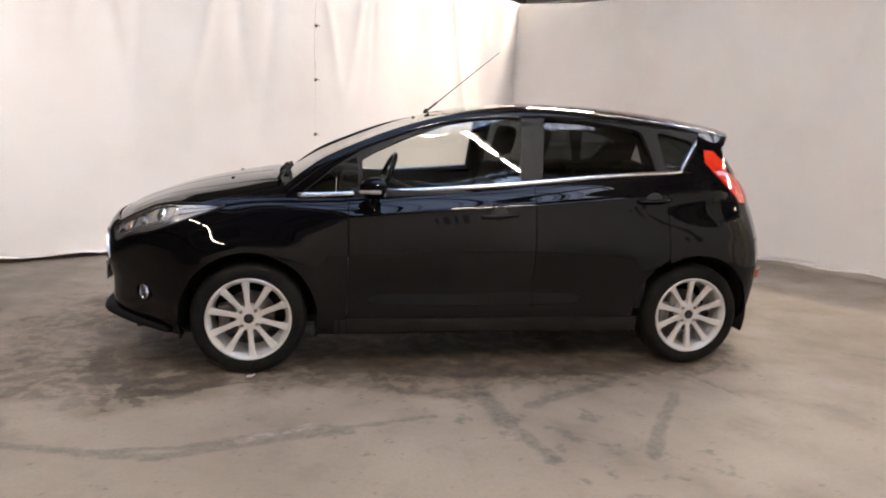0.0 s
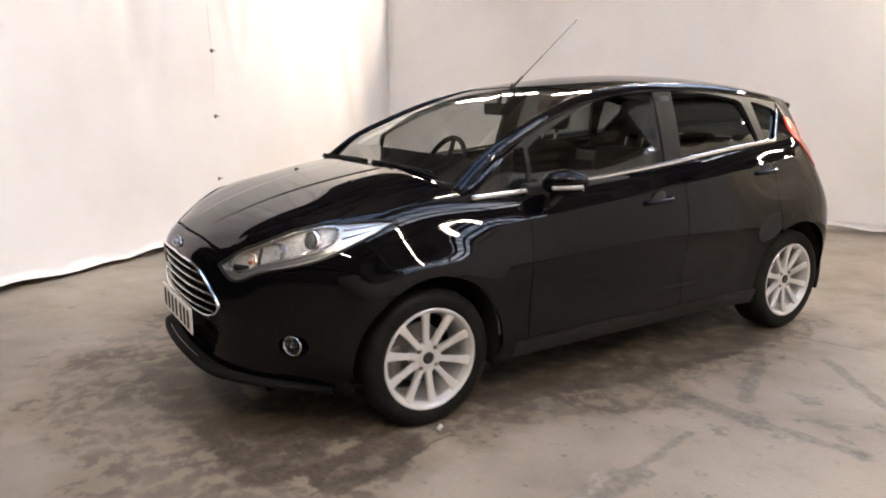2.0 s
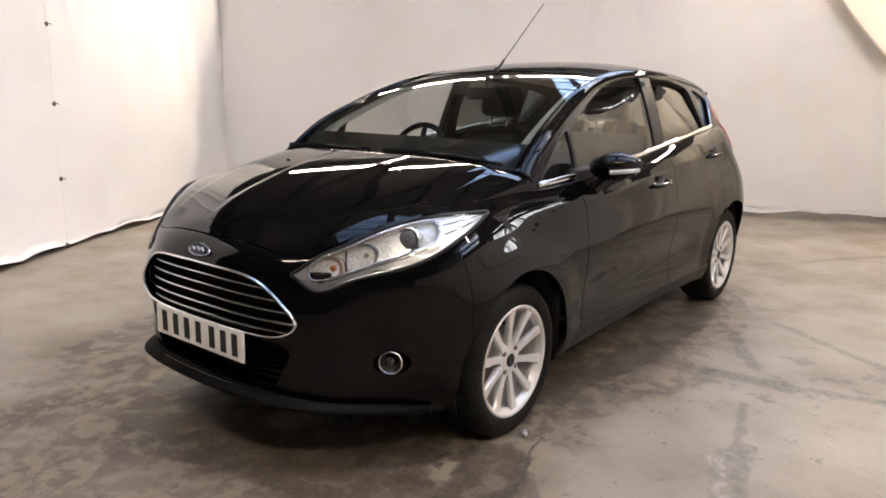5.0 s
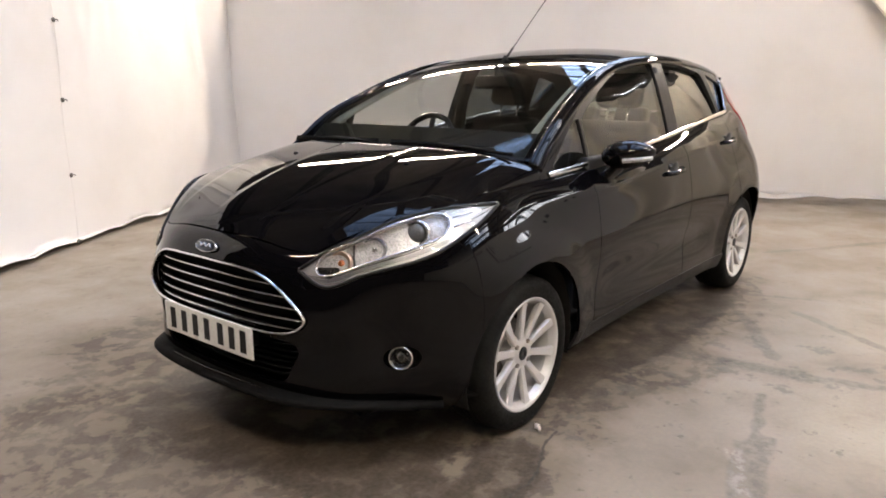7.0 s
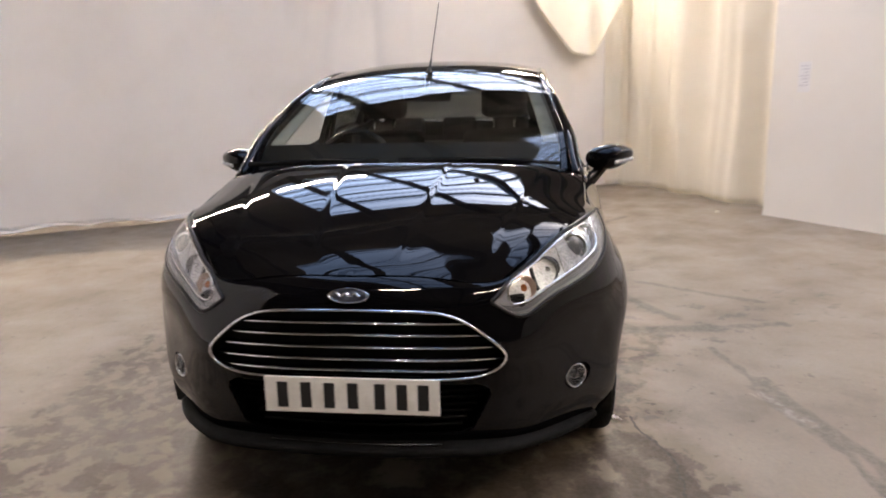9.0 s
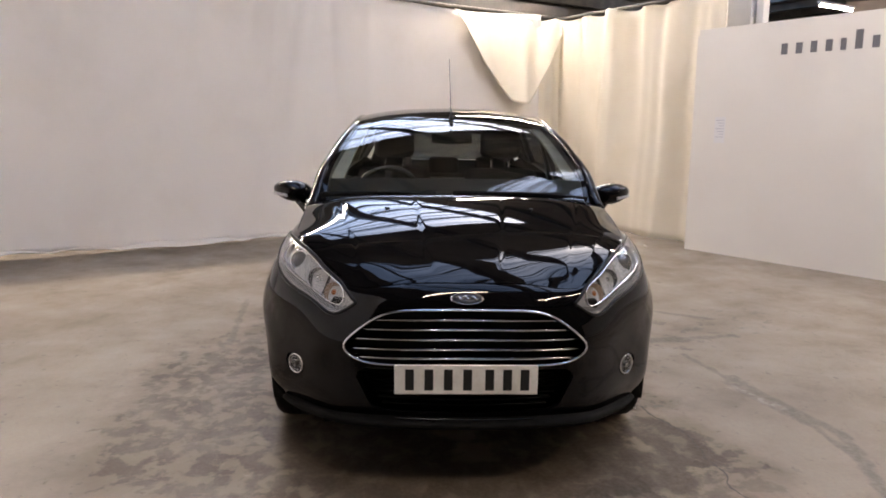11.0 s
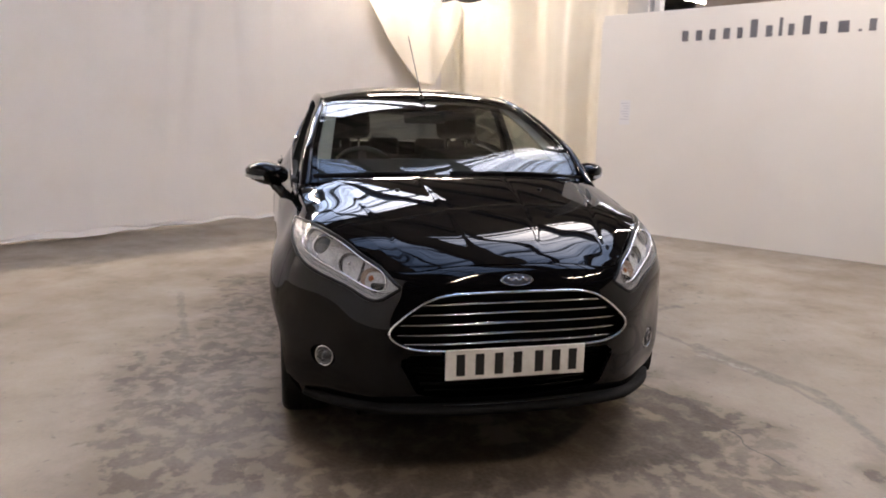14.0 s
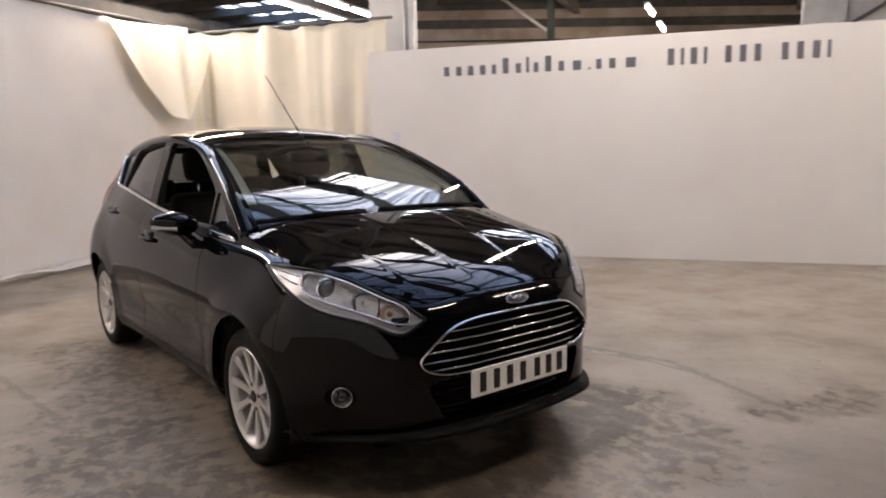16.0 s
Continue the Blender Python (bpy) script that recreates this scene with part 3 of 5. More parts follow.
_c = floor_mat.mix(floor_mat.math("MULTIPLY", _flake, .40), _c, (.33, .285, .235))
_c = floor_mat.mix(floor_mat.math("MULTIPLY", _flecks, .60), _c, (.085, .078, .070))
_c = floor_mat.mix(floor_mat.math("MULTIPLY", _marks, .62), _c, (.062, .056, .050))
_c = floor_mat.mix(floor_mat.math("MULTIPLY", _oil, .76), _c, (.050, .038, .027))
_c = floor_mat.mix(floor_mat.math("MULTIPLY", _oil_shade, .85), _c, (.034, .024, .016))
_c = floor_mat.mix(floor_mat.math("MULTIPLY", _chips, .5), _c, (.05, .044, .038))
_c = floor_mat.mix(floor_mat.math("MULTIPLY", _crack, .85), _c, (.03, .027, .024))
_c = floor_mat.mix(floor_mat.math("MULTIPLY", _glint, .30), _c, (.55, .52, .48))
_c = floor_mat.mix(floor_mat.ramp(_grain, .3, .75, 0, .25), _c, (.15, .137, .12))
floor_mat.to("Base Color", _c)
floor_mat.to("Roughness", floor_mat.ramp(floor_mat.math("ADD", _mid, floor_mat.math("MULTIPLY", _oil_shade, -.08)), .25, .7, .34, .62))
floor_mat.bump(floor_mat.math("ADD", _grain, floor_mat.math("MULTIPLY", _mid, 2.0)), .002, .3)
# one sheet, finer round the car, where it is marked
_ticks = lambda lo, hi: np.r_[np.linspace(-34, lo, 24)[:-1], np.arange(lo, hi, .035), np.linspace(hi, 34, 24)]
_gx, _gy = np.meshgrid(_ticks(-3.3, 3.8), _ticks(-2.7, 2.3), indexing="ij")
_fx, _fy = _gx.ravel(), _gy.ravel()
_wx = _fx + .05 * np.sin(3.1 * _fy + 1.0) + .03 * np.sin(7.3 * _fy + 2.0 * _fx)
_wy = _fy + .05 * np.sin(2.7 * _fx + .5) + .03 * np.sin(6.1 * _fx - 3.0 * _fy)


def strokes(*lines, wobble=1.0):
    """1 along lines (x0, y0, x1, y1, width) on the floor, falling to 0 at their width."""
    x, y = _fx + wobble * (_wx - _fx), _fy + wobble * (_wy - _fy)
    out = np.zeros(len(x))
    for x0, y0, x1, y1, wide in lines:
        ex, ey = x1 - x0, y1 - y0
        t = np.clip(((x - x0) * ex + (y - y0) * ey) / (ex * ex + ey * ey), 0, 1)
        d = np.hypot(x - x0 - t * ex, y - y0 - t * ey)
        q = np.clip((wide - d) / (.8 * wide), 0, 1)
        out = np.maximum(out, q * q * (3 - 2 * q))
    return out


MARKS = {
    "scuffs": strokes((-.16, -.92, -.02, -1.5, .11), (-.04, -1.4, .06, -1.9, .08), (-1.98, -1.62, -1.35, -1.65, .035), (-1.42, -1.70, -.82, -1.57, .05), (-.82, -1.55, -.34, -1.43, .045), (-1.4, -1.63, -.84, -1.53, .06),
                      (.74, -.97, .12, -1.35, .07), (.93, -1.25, .5, -1.9, .07), (1.09, -.8, 1.28, -1.36, .05), (-.75, -1.58, -1.5, -1.72, .06), (-1.5, -1.72, -2.4, -1.5, .06),
                      (2.4, -.7, 3.6, -1.5, .08), (1.0, 1.55, -.2, 1.38, .05), wobble=.35),
    "drops": strokes((.0, -1.3, .5, -2.1, .75), (-.6, -1.15, .2, -1.0, .5), (-1.3, -.9, 1.0, -.8, .3)),
    # the car's footprint and its edge, where oil and painted shade meet
    "oil_shade": strokes((-1.70, .38, 1.40, .38, .50), (-1.70, -.40, 1.40, -.40, .56), (-1.94, .40, -1.92, -.68, .34), (-1.9, .5, -1.5, .8, .25), (-.9, -.80, 1.1, -.78, .20), (-1.5, -.86, -1.75, -.95, .2)),
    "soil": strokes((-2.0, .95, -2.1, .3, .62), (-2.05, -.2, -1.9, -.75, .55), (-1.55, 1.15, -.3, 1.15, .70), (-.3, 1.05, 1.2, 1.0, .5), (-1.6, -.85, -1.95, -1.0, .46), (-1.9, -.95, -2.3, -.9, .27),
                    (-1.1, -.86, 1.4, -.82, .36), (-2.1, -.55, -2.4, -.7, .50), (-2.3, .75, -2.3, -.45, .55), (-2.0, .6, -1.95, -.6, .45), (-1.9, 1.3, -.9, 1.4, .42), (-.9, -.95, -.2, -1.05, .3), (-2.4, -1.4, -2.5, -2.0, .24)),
    # made-up darker tone ahead of the car, so the bumper mirrors less light
    "dimmed": ease((-2.2 - _wx) / 1.0),
}
_nx, _ny = _gx.shape
_ids = np.arange(_nx * _ny).reshape(_nx, _ny)
_quads = np.stack([_ids[:-1, :-1], _ids[1:, :-1], _ids[1:, 1:], _ids[:-1, 1:]], -1).reshape(-1, 4)
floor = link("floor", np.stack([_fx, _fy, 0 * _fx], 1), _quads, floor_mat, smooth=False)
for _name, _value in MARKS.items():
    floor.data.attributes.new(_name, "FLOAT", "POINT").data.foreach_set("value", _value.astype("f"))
tagged(floor, "pale worn concrete floor with dark tyre marks and oil stains", "floor", kind="structure")


def sheet(name, across, up, place, material, label, thick=.006):
    """A hanging sheet: place(s, h) over two arrays, with a thickness."""
    s, h = np.meshgrid(across, up, indexing="ij")
    p = place(s.ravel(), h.ravel())
    n, m = s.shape
    idx = np.arange(n * m).reshape(n, m)
    q = np.stack([idx[:-1, :-1], idx[1:, :-1], idx[1:, 1:], idx[:-1, 1:]], -1).reshape(-1, 4)
    ob = link(name, p, q, material, None, label)
    mod = ob.modifiers.new("thickness", "SOLIDIFY")
    mod.thickness = thick
    return ob


def waves(s, seed, sizes):
    """Folds: a sum of rounded ripples of (length, depth)."""
    r = np.random.RandomState(seed)
    out = 0 * s
    for size, deep in sizes:
        out = out + deep * np.sin(2 * np.pi * s / size + r.uniform(0, 6)) * (.6 + .4 * np.sin(2 * np.pi * s / (size * 3.7) + r.uniform(0, 6)))
    return out


ROOF_Z = 6.3
A_V, B_U, D_V, TOP = 3.61, 4.45, -4.22, 2.95


def creases(s, h, seed, count, lo, hi, deep):
    """Sharp slanting creases that run down from the rail."""
    r = np.random.RandomState(seed)
    out = 0 * s
    for _ in range(count):
        top, drift, end, wide = r.uniform(lo, hi), r.uniform(-.45, .45), r.uniform(.2, 1.9), r.uniform(.05, .16)
        d = (s - top - drift * (TOP - h) / 2) / (wide * (.5 + .6 * (TOP - h)))
        out = out + deep * r.uniform(.4, 1) * r.choice((-1, 1)) * np.exp(-np.abs(d)**1.5) * np.clip((h - end) / .9, 0, 1)
    return out


def curtain_a(s, h):
    lying = np.clip(.22 - h, 0, .22) * (.20 + .10 * np.sin(s * 1.7 + 2))
    h = np.maximum(h - .22, 0) * TOP / (TOP - .22)
    v = A_V + waves(s, 3, [(1.9, .028), (.83, .014)]) * (.4 + .6 * h / TOP) + .03 * np.sin(h * 1.9 + s)
    v += creases(s, h, 4, 22, -2.4, 4.6, .042)
    v += .07 * np.exp(-((s - 3.9) / .45)**2) * np.sin(s * 9) * (h / TOP)
    rumple = .010 + (.028 + .034 * np.abs(np.sin(s * 5.3) * np.sin(s * 2.1 + lying * 18))) * np.cos(np.pi / 2 * np.clip(lying / .17, 0, 1))
    return np.stack([s, v - .02 - lying, np.maximum(h + waves(s, 9, [(2.6, .02)]) * (h / TOP), rumple)], 1)


in_room(sheet("wall_curtain_a", np.linspace(-2.04, 4.30, 260), np.r_[np.linspace(.0, .22, 8), .225, .24, .27, np.linspace(.32, TOP, 40)], curtain_a, cloth,
              "white vinyl curtain wall, lightly creased, its hem lying on the floor"), category="curtain", kind="structure")


def curtain_b(s, h):
    lying = np.clip(.22 - h, 0, .22) * (.42 + .16 * np.sin(s * 2.1))
    h = np.maximum(h - .22, 0) * TOP / (TOP - .22)
    u = B_U + .08 * np.sin(np.clip((s + 4.6) / 8.2, 0, 1) * np.pi) - .16 * np.clip((s - 1.5) / 2.0, 0, 1)**1.5 - .1 * np.clip((-3.2 - s) / 1.5, 0, 1) + waves(s, 5, [(2.3, .03), (.9, .010)]) * (.35 + .65 * h / TOP) + creases(s, h, 8, 16, -4.8, 3.6, .016)
    rumple = .010 + (.035 + .045 * np.abs(np.sin(s * 4.7) * np.sin(s * 1.9 + lying * 18))) * np.cos(np.pi / 2 * np.clip(lying / .17, 0, 1))
    return np.stack([u - .02 - lying, s, np.maximum(h - .05 * np.sin((s + 4.6) * 1.1)**2 * (h / TOP), rumple)], 1)


in_room(sheet("wall_curtain_b", np.linspace(-4.30, 3.60, 300), np.r_[np.linspace(.0, .22, 8), .225, .24, .27, np.linspace(.32, TOP, 36)], curtain_b, cloth,
              "smooth white vinyl curtain wall with a crumpled hem"), category="curtain", kind="structure")


_C_LINE = ((0, 4.50, -3.90, -1, 0), (.62, 4.50, -4.52, -1, 0), (.72, 4.47, -4.62, -.7, .7), (.84, 4.36, -4.68, 0, 1), (3.60, 1.60, -4.70, 0, 1))


def curtain_c(s, h):
    u, v, nu, nv = (np.interp(s, [q[0] for q in _C_LINE], [q[k] for q in _C_LINE]) for k in (1, 2, 3, 4))
    pin = np.abs(np.sin((s - .72) * np.pi / .56))
    deep = waves(s, 12, [(.86, .09), (.47, .045), (.21, .010)]) * (.78 + .22 * (1 - h / TOP)) * ease((s - .5) / .5)
    deep = deep + .05 * np.sin(h * 2 + s * 3) * (1 - h / TOP) - (.09 * pin**1.5 - .03) * (h / TOP)**4
    return np.stack([u + nu * deep, v + nv * deep, np.maximum(h / TOP * (2.94 - .055 * pin), .012)], 1)


in_room(sheet("wall_curtain_c", np.linspace(0, 3.60, 210), np.linspace(0, TOP, 30), curtain_c, cream,
              "cream cloth curtain hanging in deep folds to the floor"), category="curtain", kind="structure")


# the loose corner of the sheeting that has dropped from the rail
def dropped(s, h):
    low = np.interp(s, (0, .07, .20, .34, .42, .50, .57, .66, .80, .92, 1), (2.84, 2.70, 2.30, 1.93, 1.735, 1.695, 1.725, 1.90, 2.25, 2.62, 2.86))
    high = TOP - .05 - .075 * np.sin(np.pi * s)**2 - .012 * np.sin(s * 19)
    fold = np.exp(-((s - .60 + .10 * h) / .055)**2)
    u = B_U - .05 - h * (.08 + .15 * np.sin(np.pi * s)) - .07 * h * fold - .022 * np.sin(s * 23 + 2 * h) * (1 - .5 * h) + .05 * h * np.exp(-((s - .26) / .08)**2)
    return np.stack([u, -2.85 - 1.90 * s + .03 * h * np.sin(s * 9), high + (low - high) * h], 1)


drop = sheet("dropped_sheet", np.linspace(0, 1, 90), np.linspace(0, 1, 28), dropped, cream, "loose corner of cream sheeting drooping from the rail", .008)
in_room(drop, category="sheeting")

# rail along the tops of the curtains
rail = in_room(link("curtain_rail", *join(
    sweep([(B_U + .02, 3.6, TOP), (B_U + .02, -4.66, TOP)], ring(.02)), sweep([(B_U + .02, -4.66, TOP - .02), (1.5, -4.66, TOP - .04)], ring(.02)),
    sweep([(-2.1, A_V + .02, TOP), (B_U, A_V + .02, TOP)], ring(.02))), steel, None), "thin steel rail and wire along the curtain tops", "rail")
for v in (-4.66, -2.45, 1.0):
    link("hanger_wire", *sweep([(B_U + .02, v, TOP), (B_U + .02, v, 6.0)], ring(.006, 6)), steel, rail)

# dark steel channel just above and behind the long curtain
bm = bmesh.new()
box(bm, (B_U + .06, -4.9, TOP + .02), (B_U + .075, 3.7, TOP + .17))
box(bm, (B_U + .06, -4.9, TOP + .155), (B_U + .15, 3.7, TOP + .17))
box(bm, (B_U + .06, -4.9, TOP + .02), (B_U + .15, 3.7, TOP + .035))
in_room(part("curtain_channel", bm, purlin_steel), "dark steel channel above the long white curtain", "beam")

# a laced seam with dark eyelets on one sheet
seam = in_room(link("curtain_seam", *sweep([(1.09 + .012 * math.sin(z * 5), A_V - .055, z) for z in np.linspace(.1, 2.9, 30)], [(-.004, 0), (0, .002), (.004, 0), (0, -.002)], up=(0, 1, 0)), cloth, None),
               "vertical laced seam in the white curtain", "seam")
for z in (.05, .575, 1.15, 1.735, 2.30):
    link("eyelet", *moved(lathe([(.018, 0), (.018, -.006), (.006, -.008), (.006, 0)], 14), Matrix.Translation((1.09, A_V - .058, z))), eyelet, seam)
    link("lace", *moved(sweep([(0, 0, 0), (.03, -.012, .004), (.055, -.004, -.006)], ring(.004, 6)), Matrix.Translation((1.08, A_V - .062, z))), eyelet, seam)

# boarded wall with lettering, a few degrees out of line with the booth
BOARD = ROOM @ Matrix.Translation((1.70, -4.35, 0)) @ Matrix.Rotation(radians(4.1), 4, "Z") @ Matrix.Translation((-1.58, 4.22, 0))


def on_board(ob, label="", category="", kind="", group=""):
    ob.matrix_world = BOARD
    return tagged(ob, label, category, group, kind)


bm = bmesh.new()
box(bm, (-9.5, D_V - .10, 0), (1.58, D_V, 2.40), .004)
wall_d = on_board(part("wall_board", bm, board), "white painted boarded partition wall with grey lettering", "wall", kind="structure")
for i in range(5):
    b = bmesh.new()
    box(b, (1.555 - 2.4 * (i + 1), D_V - .004, .0), (1.58 - .022 - 2.4 * i, D_V + .003, 2.46), .002)
    part("board_panel", b, board, wall_d)


def bars(name, u0, u1, widths, heights, z0, z1, label):
    """Lettering that is not spelled out: plain bars of its size."""
    root = on_board(new(name), label, "lettering")
    total, u = sum(widths), u0
    for w, tall in zip(widths, heights):
        step = (u1 - u0) * w / total
        if tall:
            b = bmesh.new()
            lo, hi = sorted((u + .28 * step, u + .72 * step))
            box(b, (lo, D_V + .003, z0), (hi, D_V + .006, z0 + tall * (z1 - z0)), .002)
            part("bar", b, ink, root)
        u += step
    return root


bars("wall_lettering", .638, -1.678, [1, 1, .95, 1, .8, 1.05, .95, .5, .8, 1.05, .95, 1.4, .45, .9, 1.05, 1.6], [.62, .6, .62, .62, .62, 1, .62, 1, .62, 1, .62, .6, .13, .62, .62, .62], 2.125, 2.30, "row of grey letters across the top of the board wall")
bars("wall_lettering", -1.90, -3.55, [1.2, .6, 1.2, .6, .9, 1.1, 1.1, 1.1, .9, 1.1, 1.1, 1.2, .6], [1, 1, 1, 1, 0, 1, 1, 1, 0, 1, 1, 1, 1], 2.125, 2.30, "row of grey figures across the top of the board wall")
bm = bmesh.new()
box(bm, (1.16, D_V + .0035, 1.23), (1.29, D_V + .006, 1.51), 0)
notice = on_board(part("paper_notice", bm, paper), "sheet of pale printed paper fixed to the board wall", "notice")
faint = Mat("faint_print", (.48, .48, .54), .8)
for i in range(7):
    b = bmesh.new()
    box(b, (1.175, D_V + .006, 1.47 - .03 * i), (1.275 - .02 * (i % 3), D_V + .007, 1.477 - .03 * i))
    part("printed_line", b, faint, notice)

# column and post behind the board wall
for name, lo, hi, what in (("column", (1.46, -5.25, 0), (1.95, -4.92, 3.95), "pale grey painted square column"), ("column", (1.33, -5.05, 0), (1.42, -4.95, 3.95), "slim pale steel post"), ("column", (-4.12, -10.4, 0), (-3.48, -10.0, 6.2), "pale grey painted square column")):
    bm = bmesh.new()
    box(bm, lo, hi, .01)
    in_room(part(name, bm, column_paint), what, "column", "structure")

bm = bmesh.new()
box(bm, (1.60, -5.15, 3.95), (1.80, -5.02, ROOF_Z - .04), .004)
in_room(part("steel_post", bm, steel), "dark steel post on top of the square column", "column", "structure")

# beyond the second column: a pale partition with a slanting pipe, and the hall's far wall with its rails
bm = bmesh.new()
box(bm, (-9.5, -10.34, 0), (-4.12, -10.16, ROOF_Z - .04))
in_room(part("wall_partition", bm, column_paint), "pale grey painted partition wall in the hall", "wall", "structure")
in_room(link("pipe", *sweep([(-3.98, -10.06, 3.0), (-6.4, -10.06, 4.45)], ring(.032, 12)), steel), "dark slanting steel pipe on the pale partition", "pipe")
FAR = Matrix.Translation((7.9, -20.0, 0)) @ Matrix.Rotation(math.atan2(4.5, 10.2), 4, "Z")
bm = bmesh.new()
box(bm, (-26, -.2, 0), (1.0, 0, ROOF_Z - .02), 0, FAR)
far_wall = in_room(part("wall_far", bm, far_paint), "pale brownish wall at the far end of the hall with dark rails", "wall", "structure")
for z0, z1 in ((4.78, 4.84), (5.24, 5.52), (5.86, 6.24)):
    b = bmesh.new()
    box(b, (-26, .004, z0), (1.0, .14, z1), .006, FAR)
    part("rail", b, purlin_steel, far_wall)
bm = bmesh.new()
box(bm, (3.08, -20.1, 0), (3.30, -19.9, ROOF_Z - .3), .006)
in_room(part("column", bm, green_steel), "dark green steel stanchion in the hall", "column", "structure")
in_room(link("roof_brace", *sweep([(3.3, -20, 4.85), (5.1, -20, 6.2)], [(-.09, -.05), (.09, -.05), (.09, .05), (-.09, .05)]), column_paint), "pale steel brace between a stanchion and the roof", "beam")

# the hall round the booth
HALL = (-16, 17, -32, 14)
bm = bmesh.new()
u0, u1, v0, v1 = HALL
for lo, hi in (((u0 - .3, v0 - .3, 0), (u0, v1 + .3, 6.6)), ((u1, v0 - .3, 0), (u1 + .3, v1 + .3, 6.6)), ((u0, v0 - .3, 0), (u1, v0, 6.6)), ((u0, v1, 0), (u1, v1 + .3, 6.6))):
    box(bm, lo, hi)
in_room(part("wall_hall", bm, pale_wall), "dull brown brick walls of a large dim hall", "wall", kind="structure")

us = sorted({HALL[0], HALL[1], *(x for r in SKYLIGHTS for x in r[:2])})
vs = sorted({HALL[2], HALL[3], *(x for r in SKYLIGHTS for x in r[2:])})
bm = bmesh.new()
for a, b in zip(us, us[1:]):
    for c, d in zip(vs, vs[1:]):
        if not any(r[0] <= a and b <= r[1] and r[2] <= c and d <= r[3] for r in SKYLIGHTS):
            box(bm, (a, c, ROOF_Z), (b, d, ROOF_Z + .08))
in_room(part("ceiling", bm, roof_sheet), "dark grey sheeted roof with long rooflights", "ceiling", kind="structure")
for r in SKYLIGHTS:
    root = in_room(new("rooflight"), "long corrugated translucent rooflight with dark glazing bars", "rooflight", group="rooflights in the roof")
    n = int((r[3] - r[2]) / .075)
    v = np.linspace(r[2], r[3], n * 2 + 1)
    z = ROOF_Z + .06 + .02 * np.sin(np.arange(len(v)) * np.pi / 2 * 1.0)
    verts = [(r[0], y, h) for y, h in zip(v, z)] + [(r[1], y, h) for y, h in zip(v, z)]
    m = len(v)
    link("glazing", verts, [(i, i + 1, m + i + 1, m + i) for i in range(m - 1)], frosted, root)
    for x in np.arange(r[0], r[1] + .01, 1.02):
        b = bmesh.new()
        box(b, (x, r[2], ROOF_Z - .05), (x + .07, r[3], ROOF_Z + .03))
        part("glazing_bar", b, steel, root)
# purlins along the hall and beams across it
for k, v in enumerate(np.arange(HALL[2] + 1.0, HALL[3], 1.8)):
    bm = bmesh.new()
    box(bm, (HALL[0], v - .05, ROOF_Z - .28), (HALL[1], v + .05, ROOF_Z - .04))
    box(bm, (HALL[0], v - .10, ROOF_Z - .30), (HALL[1], v + .10, ROOF_Z - .28))
    in_room(part("purlin", bm, purlin_steel), "dark steel purlin under the roof", "beam", "", "roof purlins")
for u in BEAMS:
    bm = bmesh.new()
    box(bm, (u - .09, HALL[2], ROOF_Z - .62), (u + .09, HALL[3], ROOF_Z - .24))
    in_room(part("roof_beam", bm, steel), "deep dark steel roof beam", "beam", "", "roof beams")

# fluorescent fittings; three over the open side are added for brightness
def fitting(u, v, z, long=1.5):
    root = in_room(new("fluorescent_light"), "lit white fluorescent tube fitting hung below the roof", "light", group="fluorescent lights in the hall")
    b = bmesh.new()
    box(b, (u - .06, v - long / 2, z + .04), (u + .06, v + long / 2, z + .10), .01)
    part("housing", b, column_paint, root)
    for k in (-1, 1):
        b = bmesh.new()
        box(b, (u - .025, v + k * (long / 2 - .02) - .02, z - .02), (u + .025, v + k * (long / 2 - .02) + .02, z + .04), .006)
        part("lamp_holder", b, column_paint, root)
    link("tube", *sweep([(u, v - long / 2 + .02, z), (u, v + long / 2 - .02, z)], ring(.027, 12)), tube_light, root)
    for k in (-.3, .3):
        link("hanger", *sweep([(u, v + k * long, z + .09), (u, v + k * long, ROOF_Z - .2)], ring(.006, 6)), steel, root)
    return root


for u, v, z in LIGHTS:
    fitting(u, v, z)


# scraps of torn sheeting on the floor
def scrap(x, y, long, wide, turn, seed):
    r = np.random.RandomState(seed)
    a, b = np.meshgrid(np.linspace(-1, 1, 9), np.linspace(-1, 1, 6), indexing="ij")
    px = long / 2 * a * (1 - .25 * b**2) + .004 * r.randn(*a.shape)
    py = wide / 2 * b * (1 - .35 * a**2) + .004 * r.randn(*a.shape)
    pz = .006 + .010 * np.abs(np.sin(3 * a + seed) * np.cos(2 * b)) + .003 * r.rand(*a.shape)
    idx = np.arange(a.size).reshape(a.shape)
    q = np.stack([idx[:-1, :-1], idx[1:, :-1], idx[1:, 1:], idx[:-1, 1:]], -1).reshape(-1, 4)
    ob = link("plastic_scrap", np.stack([px.ravel(), py.ravel(), pz.ravel()], 1), q, cloth)
    mod = ob.modifiers.new("thickness", "SOLIDIFY")
    mod.thickness = .003
    ob.matrix_world = Matrix.Translation((x, y, 0)) @ Matrix.Rotation(turn, 4, "Z")
    return tagged(ob, "small crumpled scrap of pale plastic on the concrete", "litter", "scraps on the floor")


for k, (x, y, long, wide, turn) in enumerate(((1.24, .60, .11, .05, .4), (1.06, .53, .10, .06, 1.3), (-1.23, -.86, .045, .014, .7), (3.82, -2.47, .05, .03, .2))):
    scrap(x, y, long, wide, turn, k)

# ---- the car ----
car = tagged(new("hatchback_car"), "glossy black five-door hatchback with silver multi-spoke alloy wheels", "car")


